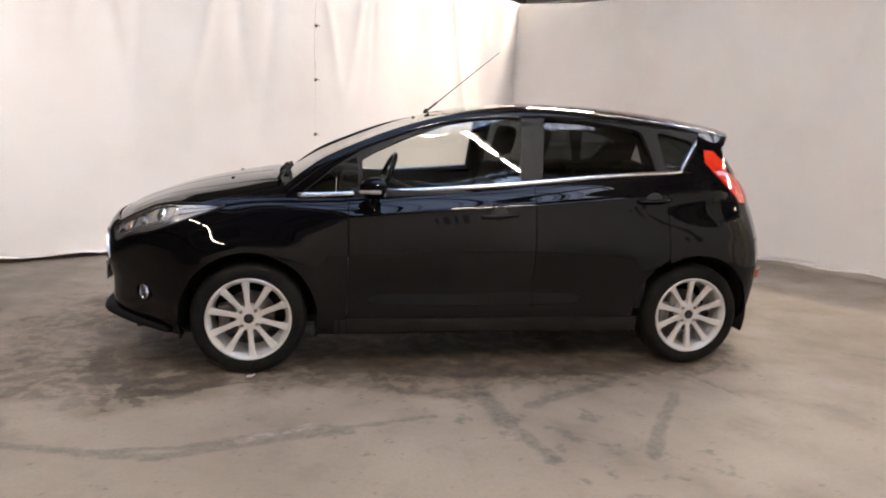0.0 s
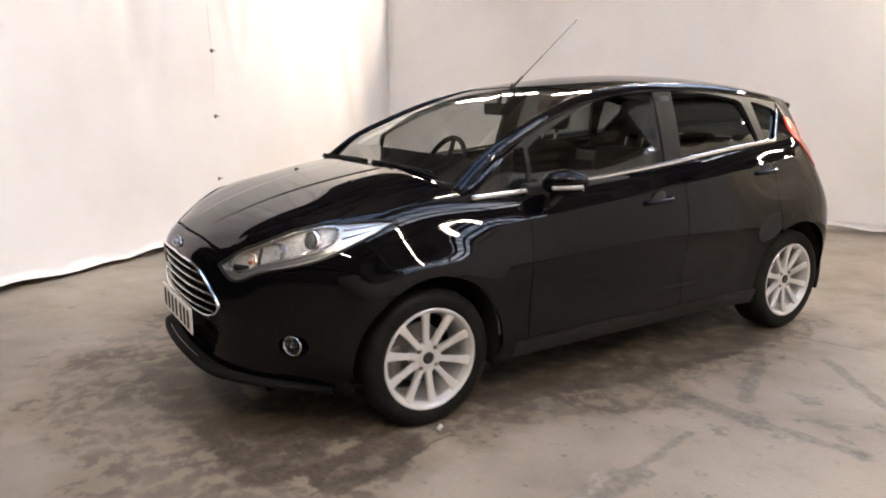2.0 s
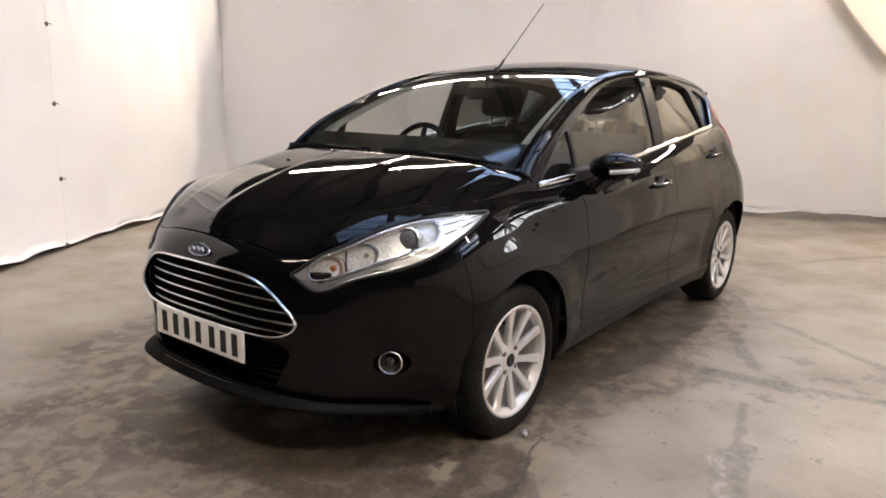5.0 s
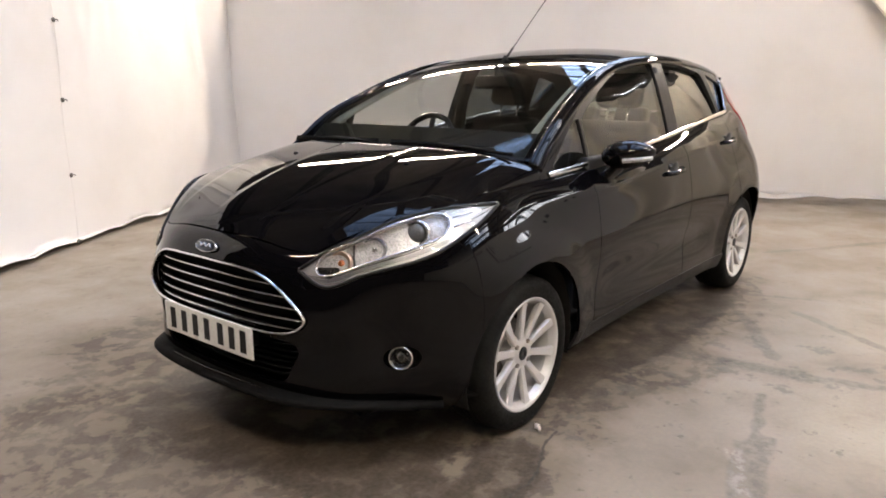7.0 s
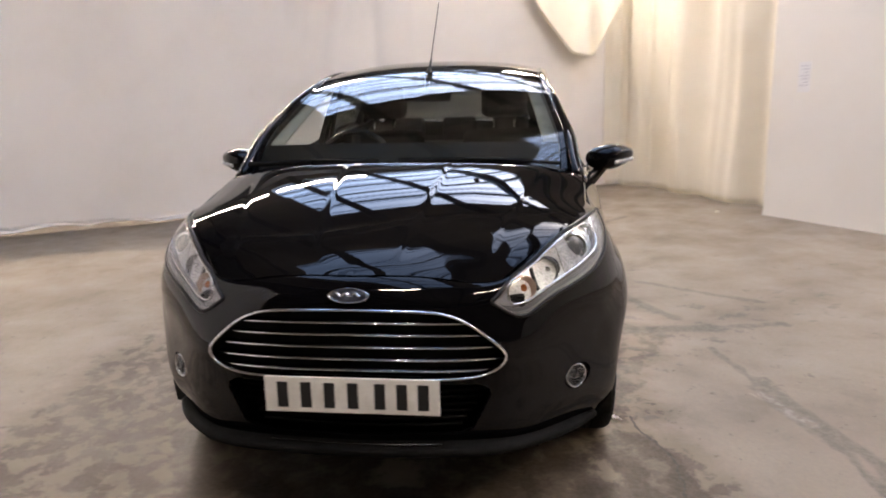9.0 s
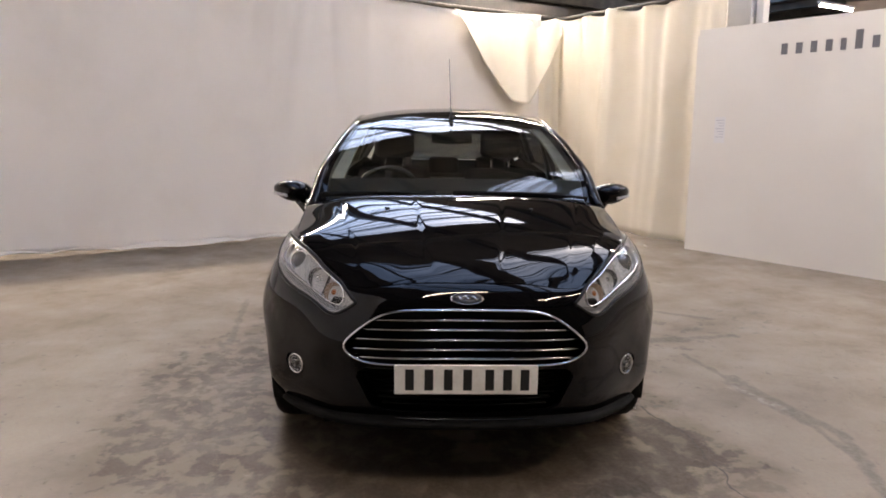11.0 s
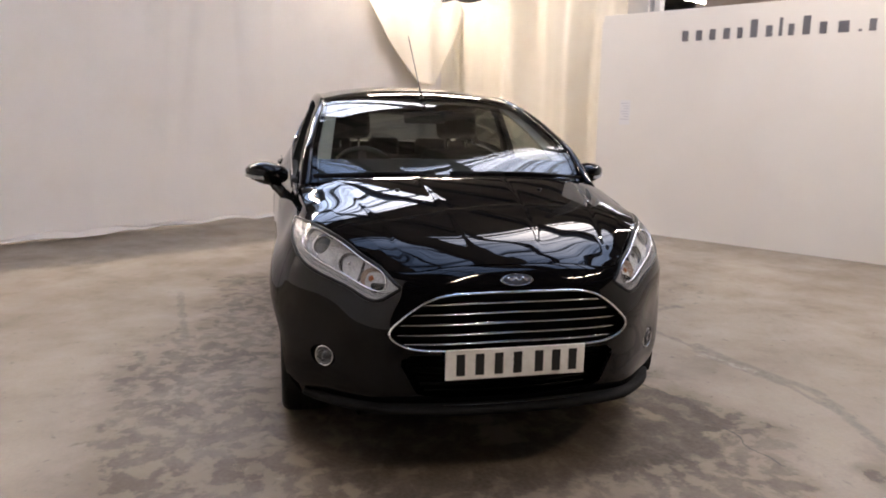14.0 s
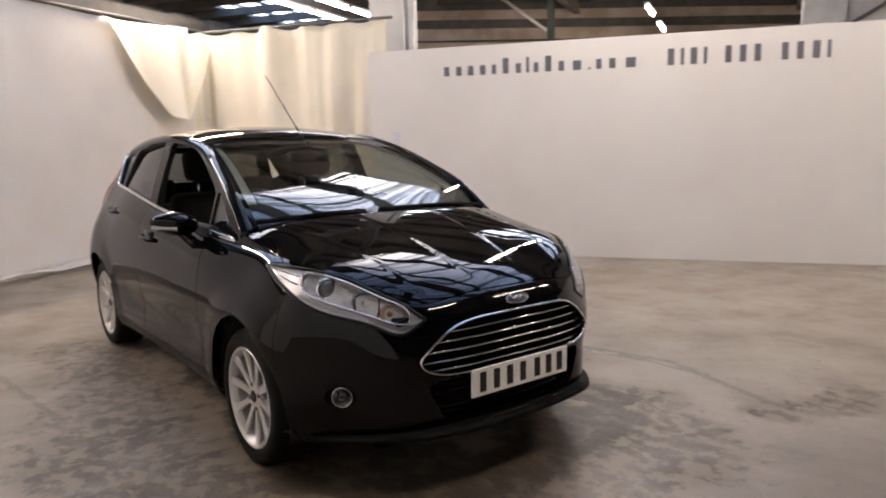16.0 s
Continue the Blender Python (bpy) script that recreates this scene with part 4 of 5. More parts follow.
def ring_round(a, b):
    """The lower body on both sides of the nose: a below 0 is the other side."""
    a = np.asarray(a, float).ravel()
    p = lower(np.abs(a), b)
    p[:, 1] *= np.where(a < 0, -1, 1)
    return p


AXLE, HUB, ARCH = 1.2445, .297, .350


def arch(p, x):
    return np.maximum(np.hypot(p[:, 0] - x, p[:, 2] - (HUB + .01)) - ARCH, .62 - np.abs(p[:, 1]))


LAMP_LOW = spline((0, .12, .42, .62, .8, 1), [(.420, .775), (.475, .672), (.62, .70), (.75, .725), (.93, .775), (1.19, .925)])
LAMP_TOP = spline((0, .12, .42, .62, .8, 1), [(.420, .80), (.475, .935), (.62, .972), (.78, .968), (.96, .965), (1.19, .93)])
_q = np.linspace(0, 1, 24)
LAMP = np.r_[LAMP_LOW(_q), LAMP_TOP(_q)[::-1]]


def lamp_cut(p, a, b):
    s = np.abs(a)
    return inside_polygon(s, np.asarray(b) * .78, LAMP * np.array([1, .78])) - .004


GRILLE = [(0, .699), (.22, .697), (.30, .682), (.36, .645), (.452, .563), (.457, .545), (.44, .52), (.40, .497), (.35, .489), (.26, .487), (0, .487)]
INTAKE = [(0, .468), (.37, .468), (.412, .44), (.352, .325), (.31, .307), (0, .300)]
FOG = (.667, .411)


def both(half):
    """An outline of half widths and heights, completed on the other side."""
    return [(y, z) for y, z in half] + [(-y, z) for y, z in half[::-1] if y > 0]


def nose_cut(p, a, b):
    front = p[:, 0] + 1.72
    holes = [inside_polygon(p[:, 1], p[:, 2], both(GRILLE)), inside_polygon(p[:, 1], p[:, 2], both(INTAKE)), np.hypot(np.abs(p[:, 1]) - FOG[0], p[:, 2] - FOG[1]) - .043]
    d = np.maximum(np.min(holes, axis=0), front)
    return np.minimum(np.minimum(d, lamp_cut(p, a, b)), arch(p, -AXLE))


GAP = .0022
A_BUMP, A_DOOR, A_MID, A_REAR = 1.0, float(a_at(-.74)), float(a_at(.27)), float(a_at(1.06))
panel("front_bumper", ring_round, (-A_BUMP, A_BUMP), (0, 1), (240, 110), paint, car, cut=nose_cut)
panel("bonnet", bonnet, (-1, 1), (.004, 1), (280, 80), paint, car, thick=.010)

TAIL = [(1.335, 1.242), (1.40, 1.236), (1.53, 1.10), (1.625, .985), (1.60, .94), (1.53, .952), (1.45, 1.035), (1.33, 1.17)]
for sign in (1, -1):
    panel("wing", lower, (A_BUMP + GAP, A_DOOR - GAP), (0, 1), (80, 110), paint, car, sign, lambda p, a, b: np.minimum(lamp_cut(p, a, b), arch(p, -AXLE)))
    for n, (x0, x1) in enumerate(((A_DOOR, A_MID), (A_MID, A_REAR))):
        door = panel("front_door" if n == 0 else "rear_door", lower, (x0 + GAP, x1 - GAP), (.165, 1), (80, 70), paint, car, sign,
                     lambda p, a, b: np.hypot(p[:, 0] - AXLE, p[:, 2] - HUB) - ARCH - .035)
        hx, hz = ((.065, .862) if n == 0 else (.965, .955))
        k = a_at(hx)
        bs = np.linspace(.5, 1, 200)
        col = lower(np.full(200, k), bs)
        w = float(np.interp(hz, col[:, 2], col[:, 1]))
        # pull handle over a scooped cup
        path = [(hx + t * .095, sign * (w + .004 + .024 * (1 - t**4)), hz + .006 * t) for t in np.linspace(-1, 1, 15)]
        link("door_handle", *sweep(path, ring(.014, 10, .8)), paint, door, "glossy black pull handle")
        link("handle_cup", *moved(lathe([(.0, .0), (.048, .0), (.052, .003), (.0, .004)], 20), Matrix.Translation((hx, sign * (w - .001), hz - .004)) @ Matrix.Rotation(sign * radians(-14), 4, "X")), plastic, door)
    panel("sill", lower, (float(a_at(-.98)), float(a_at(1.02))), (0, .158), (60, 10), plastic, car, sign, lambda p, a, b: np.minimum(arch(p, -AXLE), arch(p, AXLE)) )
    panel("rear_wing", lower, (A_REAR + GAP, KNOTS[13]), (0, 1), (60, 90), paint, car, sign, lambda p, a, b: arch(p, AXLE))
panel("rear_bumper", lower, (KNOTS[13] + .001, 2 * KNOTS[-1] - KNOTS[13] - .001), (0, .62), (60, 30), paint, car)
for sign in (1, -1):
    panel("rear_reflector", lower, (KNOTS[13] + .02, KNOTS[13] + .13), (.40, .45), (10, 4), red, car, sign, off=.003, thick=.006, label="red reflector strip")
panel("tailgate", lower, (KNOTS[13] + .001, 2 * KNOTS[-1] - KNOTS[13] - .001), (.626, 1), (60, 20), paint, car)

# roof, windscreen and its pillars
HEAD = lambda u: -.165 - .05 * u**2
PILLAR = .905


def screen_cut(p, a, b):
    u = np.abs(a)
    return -np.maximum(np.maximum(p[:, 0] - HEAD(u), (u - PILLAR) * .65), -b * .7 + .004)


panel("roof_panel", roof, (-1, 1), (0, 1), (90, 110), paint, car, cut=lambda p, a, b: p[:, 0] - HEAD(np.abs(a)) - .004, thick=.02)
panel("windscreen", roof, (-1, 1), (.002, .5), (80, 110), glass, car, cut=lambda p, a, b: screen_cut(p, a, b) , off=-.003, thick=0)
for sign in (1, -1):
    panel("windscreen_pillar", lambda a, b: roof(a, b), (PILLAR + .004, 1), (0, .5), (10, 110), paint, car, sign,
          lambda p, a, b: HEAD(np.abs(a)) + .002 - p[:, 0], thick=.03)
    panel("pillar_lining", lambda a, b: roof(a, b), (PILLAR - .085, .995), (.05, .5), (12, 60), lining, car, sign,
          lambda p, a, b: HEAD(np.abs(a)) + .002 - p[:, 0], off=-.034, thick=.01)
panel("screen_border", roof, (-PILLAR, PILLAR), (.002, .06), (60, 6), seal, car, off=-.006, thick=.002)
panel("headlining", roof, (-.93, .93), (.3, .97), (40, 60), lining, car, cut=lambda p, a, b: p[:, 0] + .17, off=-.03, thick=.01)

# wing tops: from the belt up to the bonnet's edge and the pillar's foot
_bs = _bonnet_side(np.linspace(0, 1, 400))


def wing_top(a, b):
    a, b = np.asarray(a, float).ravel(), np.asarray(b, float).ravel()[:, None]
    lo = BELT(a_at(a))
    hi = np.stack([np.interp(a, _bs[:, 0], _bs[:, k]) for k in range(3)], 1) + np.array([0, .003, -.003])
    p = lo * (1 - b) + hi * b
    p[:, 1] += .10 * (hi - lo)[:, 2] * (4 * b * (1 - b))[:, 0]
    return p


for sign in (1, -1):
    panel("wing_top", wing_top, (-1.40, -1.05), (0, 1), (40, 10), paint, car, sign, thick=.010)
    panel("pillar_foot", side, (-1.06, -.66), (0, 1), (40, 30), paint, car, sign,
          lambda p, a, b: np.minimum(inside_polygon(p[:, 0], p[:, 2], [(-.955, .955), (-.60, .972), (-.60, 1.2), (-.80, 1.085)]) - .016, -.69 - p[:, 0]), off=.004, thick=.006)

# cabin sides: frames and panes
WINDOWS = [
    ("quarter_window", [(-.955, .955), (-.70, .972), (-.70, 1.135), (-.80, 1.085)], glass),
    ("door_window", [(-.655, .975), (.185, 1.035), (.205, 1.372), (.0, 1.362), (-.2, 1.322), (-.42, 1.243), (-.60, 1.16), (-.655, 1.125)], glass),
    ("door_window", [(.335, 1.045), (1.0, 1.108), (.985, 1.17), (.935, 1.315), (.89, 1.335), (.6, 1.370), (.36, 1.376)], tinted),
    ("quarter_window", [(1.085, 1.115), (1.165, 1.12), (1.285, 1.255), (1.24, 1.285), (1.055, 1.322)], tinted),
]


def windows_cut(p, a, b):
    return np.min([inside_polygon(p[:, 0], p[:, 2], w[1]) for w in WINDOWS], axis=0) - .012


for sign in (1, -1):
    panel("window_surround", side, (-1.045, 1.475), (0, 1), (220, 44), seal, car, sign, windows_cut, thick=.03)
    for n, (name, poly, mat) in enumerate(WINDOWS):
        if sign > 0 and n == 1:
            continue   # this front window is wound down
        x = [q[0] for q in poly]
        z0, lean = min(q[1] for q in poly), .065 if n == 2 else 0   # the rear door's glass leans in towards its head

        def leaning(a, b):
            q = side(a, b)
            q[:, 1] -= lean * np.maximum(0, q[:, 2] - z0)
            return q

        panel(name, leaning, (min(x) - .02, max(x) + .02), (0, 1), (40, 24), mat, car, sign,
              lambda p, a, b, poly=poly: .014 - inside_polygon(p[:, 0], p[:, 2], poly), off=-.008, thick=0)
    # painted arc above the doors, and the bright strip under the glass
    line = RAIL(np.linspace(.0, 1, 120)) * np.array([1, sign, 1]) + np.array([0, -sign * .008, -.010])
    dome = [(.030 * math.cos(t), .015 * math.sin(t)) for t in np.linspace(0, math.pi, 13)] + [(-.030, -.012), (.030, -.012)]
    link("roof_side_rail", *sweep(line, dome, up=(-.25, sign * .62, .74)), paint, car)
    xs = np.linspace(-1.0, 1.165, 70)
    low = side(xs, np.full(70, .0))
    low[:, 2] += .012
    _top = np.linspace(0, 1, 16)[1:]
    hook = side(1.165 + .135 * _top, np.clip((.012 + (1.272 - low[-1, 2]) * _top**.9) / (rail_at(1.165 + .135 * _top)[:, 2] - BELT(a_at(1.165 + .135 * _top))[:, 2]), 0, 1))
    low = np.r_[low, hook] * np.array([1, sign, 1])
    low[:, 1] += sign * .004
    prof = [(-.004, -.013), (.004, -.013), (.007, 0), (.004, .013), (-.004, .013)]
    link("belt_strip", *sweep(low, prof), chrome, car, "bright chrome strip below the side windows")
    panel("rear_pillar_skin", side, (1.14, 1.475), (0, 1), (40, 30), paint, car, sign,
          lambda p, a, b: np.minimum(inside_polygon(p[:, 0], p[:, 2], WINDOWS[3][1]) - .012, p[:, 0] - 1.13 - .85 * (p[:, 2] - 1.10)), off=.004, thick=.006)

# tailgate glass, spoiler and tail lamps
back = panel("rear_window", tail, (-.82, .82), (.12, .94), (30, 16), tinted, car, thick=0)
panel("rear_window_frame", tail, (-1, 1), (0, 1), (60, 30), gloss_black, car, off=-.006, thick=.012,
      cut=lambda p, a, b: np.maximum(np.abs(a) - .82, np.abs(b - .53) - .41))
spoil = [_roof_rear(np.abs(np.array([t])))[0] * np.array([1, np.sign(t) if t else 1, 1]) + np.array([.02, 0, -.022]) for t in np.linspace(-1, 1, 31)]
link("roof_spoiler", *sweep(spoil, [(-.06, -.03), (.012, -.052), (.022, -.048), (.034, -.004), (.03, .006), (-.06, .022)]), paint, car)


def tail_cut(p, a, b):
    return .0 - inside_polygon(p[:, 0], p[:, 2], TAIL)


for sign in (1, -1):
    # lower half on the wing, upper half on the pillar
    lampt = panel("tail_lamp", lower, (float(a_at(1.28)), KNOTS[13] + .12), (.68, 1), (40, 30), red, car, sign, tail_cut, off=.004, thick=.010, label="orange-red wraparound tail lamp")
    panel("upper_lens", side, (1.24, 1.475), (0, .85), (40, 30), red, lampt, sign, tail_cut, off=.006, thick=.010)

# headlamps
def lamp_at(a, b):
    """Over the headlamp: a from its inner end to its tip, b from its lower to its upper edge."""
    a, b = np.asarray(a, float).ravel(), np.asarray(b, float).ravel()[:, None]
    lo, hi = LAMP_LOW(a), LAMP_TOP(a)
    q = lo * (1 - b) + hi * b
    return lower(q[:, 0], q[:, 1])


def lamp_point(a, b, off, sign):
    p = lamp_at([a], [b]) * np.array([1, sign, 1])
    n = normals(lamp_at, np.array([a]), np.array([b]), .01, .01, sign)
    return Vector(p[0] + off * n[0]), Vector(n[0])


def lamp_loop(low, top, inner, outer, n=24):
    """A closed line round a window of the headlamp, with rounded corners."""
    q = np.array([(x, low) for x in np.linspace(inner, outer, n)] + [(x, top) for x in np.linspace(outer, inner, n)])
    for _ in range(2):
        q = (np.roll(q, 1, 0) + 2 * q + np.roll(q, -1, 0)) / 4
    return q


for sign in (1, -1):
    head = panel("headlamp", lamp_at, (0, 1), (0, 1), (60, 16), lens, car, sign, off=.003, thick=0, label="clear headlamp with chrome reflectors")
    head.visible_shadow = False
    panel("reflector_bowl", lamp_at, (.01, .985), (.02, .98), (40, 12), lamp_dark, head, sign, off=-.024, thick=.008)
    window = lamp_loop(.25, .92, .115, .82)
    panel("bezel", lamp_at, (.0, 1), (0, 1), (80, 24), reflector, head, sign, off=-.006, thick=.034,
          cut=lambda p, a, b: inside_polygon(a, b * .55, window * np.array([1, .55])))
    rim = lamp_at(window[:, 0], window[:, 1]) * np.array([1, sign, 1])
    rim += .001 * normals(lamp_at, window[:, 0], window[:, 1], .01, .01, sign)
    link("window_rim", *sweep(rim, ring(.0034, 8), True, (-.6, sign * .4, .6)), chrome, head, "bright chrome rim")
    _lo, _hi = np.linspace(0, 1, 50), np.linspace(1, 0, 50)
    outline = lamp_at(np.r_[_lo, _hi], np.r_[0 * _lo, 0 * _hi + 1]) * np.array([1, sign, 1])
    link("lamp_seal", *sweep(outline, ring(.0065, 6), True, (-.6, sign * .4, .6)), seal, head, "thin black seal")
    panel("light_guide", lamp_at, (.06, .80), (.09, .165), (50, 4), led, head, sign, off=.002, thick=.012)
    panel("divider", lamp_at, (.08, .76), (.185, .205), (50, 3), plastic, head, sign, off=-.001, thick=.012)
    for lo, hi in ((.36, .40), (.66, .70)):
        panel("tip_line", lamp_at, (.82, .975), (lo, hi), (24, 3), smoked, head, sign, off=-.003, thick=.01)
    panel("upper_edge", lamp_at, (.12, .95), (.955, .995), (40, 2), plastic, head, sign, off=-.003, thick=.01)
    panel("projector_shroud", lamp_at, (.60, .795), (.26, .94), (20, 8), lamp_dark, head, sign, off=-.019, thick=.006)
    panel("inner_shelf", lamp_at, (.14, .80), (.28, .40), (40, 4), reflector, head, sign, off=-.030, thick=.012)
    panel("inner_top", lamp_at, (.16, .80), (.74, .83), (40, 4), reflector, head, sign, off=-.026, thick=.012)
    for at_a, at_b, r, kind in ((.695, .58, .047, "projector"), (.515, .56, .040, "main_beam")):
        c, n = lamp_point(at_a, at_b, -.024, sign)
        turn = Matrix.Translation(c) @ (n * .7 + Vector((-1, 0, 0))).to_track_quat("-Y", "Z").to_matrix().to_4x4()
        if kind == "projector":
            unit = link(kind, *moved(lathe([(r * .72, .03), (r * .72, -.006), (r * .80, -.010), (r * .98, -.004), (r * 1.02, .004), (r, .03)], 32), turn), chrome, head)
            dome = [(r * .70 * math.cos(t), -.004 - r * .34 * math.sin(t)) for t in np.linspace(0, math.pi / 2 - .01, 8)] + [(0.0005, .01), (r * .70, .01)]
            link("bulb_lens", *moved(lathe(dome, 32), turn), bulb_glass, unit)
        else:
            unit = link(kind, *moved(lathe([(.0005, .034), (r * .35, .030), (r * .7, .016), (r * .95, -.006), (r * 1.0, -.006), (r * 1.0, .04), (.0005, .04)], 32), turn), mirror_bowl, head)
            link("bulb_shield", *moved(lathe([(.0005, -.004), (r * .22, -.002), (r * .24, .02), (.0005, .03)], 16), turn), chrome, unit)
            b = bmesh.new()
            box(b, (-.003, .0, -r * .6), (.003, .03, r * .6), .001, turn @ Matrix.Translation((-r * .75, .0, 0)))
            part("bulb_slot", b, plastic, unit)
    c, n = lamp_point(.315, .55, -.026, sign)
    turn = Matrix.Translation(c) @ (n * .7 + Vector((-1, 0, 0))).to_track_quat("-Y", "Z").to_matrix().to_4x4()
    bowl = link("indicator", *moved(lathe([(.0005, .016), (.016, .012), (.036, -.006), (.039, -.006), (.039, .02), (.0005, .02)], 28), turn), amber_bowl, head, "amber-tinted indicator bowl")
    link("amber_bulb", *moved(lathe([(.0005, -.010), (.008, -.008), (.012, .0), (.012, .016), (.0005, .016)], 16), turn), amber, bowl, "amber indicator bulb")
    panel("cell_wall", lamp_at, (.400, .412), (.30, .88), (3, 8), plastic, head, sign, off=-.014, thick=.03)

# fog lamps
for sign in (1, -1):
    c = Vector((-1.781, sign * (FOG[0] - .006), FOG[1]))
    turn = Matrix.Translation(c) @ Vector((-1, sign * .75, 0)).to_track_quat("-Y", "Z").to_matrix().to_4x4()
    fog = link("fog_lamp", *moved(lathe([(.036, .02), (.036, -.004), (.038, -.006), (.0405, -.003), (.041, .02)], 32), turn), chrome, car, "round fog lamp with a chrome ring")
    link("fog_bowl", *moved(lathe([(.0005, .03), (.020, .024), (.036, .0), (.037, .0), (.037, .035), (.0005, .04)], 28), turn), smoked, fog)
    link("fog_lens", *moved(lathe([(.0005, -.010), (.018, -.009), (.037, -.003), (.037, -.001), (.0005, -.006)], 28), turn), lens, fog)
    link("fog_bulb", *moved(lathe([(.0005, -.004), (.010, -.003), (.012, .02), (.0005, .02)], 16), turn), plastic, fog)

# grille: chrome frame, five bars, dark backing
_S, _Q = np.meshgrid(np.linspace(0, .6, 161), np.linspace(0, 1, 161), indexing="ij")
_nose = lower(_S, _Q)


def nose_x(y, z):
    """Where the nose's skin lies at a place across and up."""
    return float(_nose[((_nose[:, 1] - abs(y))**2 + (_nose[:, 2] - z)**2).argmin(), 0])


grille = tagged(new("grille"), "six-sided grille")
grille.parent = car
loop = []
g2 = both(GRILLE)
for (y0, z0), (y1, z1) in zip(g2, g2[1:] + g2[:1]):
    n = max(2, int(math.hypot(y1 - y0, z1 - z0) / .02))
    loop += [(y0 + (y1 - y0) * k / n, z0 + (z1 - z0) * k / n) for k in range(n)]
loop = np.array(loop)
for _ in range(6):
    loop = (np.roll(loop, 1, 0) + 2 * loop + np.roll(loop, -1, 0)) / 4
loop3 = np.array([(nose_x(y, z) - .004, y, z) for y, z in loop])
for _ in range(4):
    loop3[:, 0] = (np.roll(loop3[:, 0], 1) + 2 * loop3[:, 0] + np.roll(loop3[:, 0], -1)) / 4
link("grille_frame", *sweep(loop3, [(-.0036, -.010), (.0036, -.010), (.004, .004), (.0, .007), (-.004, .004)], True, (-1, 0, 0)), chrome, grille, "polished chrome surround")
for z, half in ((.661, .335), (.625, .38), (.588, .420), (.551, .435), (.518, .405)):
    ys = np.linspace(-half, half, 41)
    bar = np.array([(-2.043 + .0 * y + .085 * (abs(y) / .44)**2.6, y, z - .018 * (y / .45)**2) for y in ys])
    link("grille_bar", *sweep(bar, [(-.004, -.016), (.004, -.016), (.0055, .008), (.0, .013), (-.0055, .008)], up=(-1, 0, 0)), gloss_black, grille)
    edge = bar + np.array([-.0125, 0, .001])
    link("bar_edge", *sweep(edge, [(-.0032, -.002), (.0032, -.002), (.002, .002), (-.002, .002)], up=(-1, 0, 0)), chrome, grille)
b = bmesh.new()
box(b, (-1.93, -.50, .43), (-1.86, .50, .71), .01)
part("grille_back", b, void, grille)

# lower intake with a mesh of slats, and the lip under it
intake = new("lower_intake")
intake.parent = car
b = bmesh.new()
box(b, (-1.85, -.55, .19), (-1.78, .55, .45), .01)
box(b, (-1.72, -.68, .20), (-1.66, .68, .46), .01)
part("intake_back", b, void, intake)
_edge = ring_round(np.linspace(-.98, .98, 50), np.full(50, .03)) * np.array([.995, .985, 1]) + np.array([0, 0, .004])
_k = len(_edge)
link("undertray", [tuple(p) for p in _edge] + [(p[0], p[1], p[2] + .012) for p in _edge], [tuple(range(_k))[::-1], tuple(range(_k, 2 * _k))] + [(i, (i + 1) % _k, _k + (i + 1) % _k, _k + i) for i in range(_k)], void, car, smooth=False)
for z in (.315, .337, .359, .381, .403, .425, .447):
    half = .30 + (z - .30) * .70
    link("slat", *sweep([(-1.975 + .07 * (abs(y) / .45)**2.5, y, z) for y in np.linspace(-half, half, 25)], [(-.004, -.012), (.004, -.012), (.004, .008), (-.004, .008)], up=(-1, 0, 0)), slat_black, intake)
# chin: a blade that stands out under the bumper, square at its corners
_chin = curve([(-1.655, -.742, .226), (-1.72, -.708, .234), (-1.84, -.630, .248), (-1.955, -.525, .262), (-2.020, -.445, .270), (-2.052, -.34, .272), (-2.068, -.18, .270), (-2.073, 0, .269),
               (-2.068, .18, .270), (-2.052, .34, .272), (-2.020, .445, .270), (-1.955, .525, .262), (-1.84, .630, .248), (-1.72, .708, .234), (-1.655, .742, .226)])
link("chin_lip", *sweep(_chin(np.linspace(0, 1, 90)), [(.004, -.016), (-.002, -.008), (-.001, .003), (.010, .010), (.09, .012), (.13, -.022), (.06, -.032)]), slat_black, car, "satin black chin blade")
edge = _chin(np.linspace(.36, .64, 31)) + np.array([.022, 0, .016])
link("lip_highlight", *sweep(edge, ring(.003, 6)), gloss_black, car)

# number plate: a plain plate with bars for its characters
plate = part("number_plate", (lambda b: (box(b, (-2.066, -.26, .388), (-2.058, .26, .499), .003), b)[1])(bmesh.new()), plate_white, car, "white number plate with black characters")
for y in (.205, .135, .065, -.005, -.085, -.150, -.213):
    b = bmesh.new()
    box(b, (-2.0678, y - .016, .404), (-2.0655, y + .016, .483), .001)
    part("character_bar", b, plate_black, plate)
b = bmesh.new()
box(b, (-2.056, -.20, .41), (-1.99, .20, .48), .004)
part("plate_holder", b, plastic, car)

# oval badge
badge_m = Matrix.Translation((-2.040, 0, .738)) @ Matrix.Rotation(radians(30), 4, "Y") @ Matrix.Diagonal((1, 1, .38, 1))
badge = link("badge", *moved(lathe([(.060, .012), (.060, -.002), (.056, -.006), (.052, -.003), (.052, .012)], 40), badge_m @ Matrix.Rotation(radians(-90), 4, "Z")), chrome, car, "oval chrome badge")
link("badge_field", *moved(lathe([(.0005, .010), (.052, .010), (.052, -.001), (.03, -.003), (.0005, -.0035)], 40), badge_m @ Matrix.Rotation(radians(-90), 4, "Z")), badge_blue, badge)
script = [(-.0045, y, .016 * math.sin(y * 230) + .006) for y in np.linspace(-.036, .036, 40)]
link("badge_mark", *moved(sweep(script, [(-.004, -.002), (.004, -.002), (.003, .002), (-.003, .002)], up=(-1, 0, 0)), badge_m), chrome, badge, "pale wavy mark")

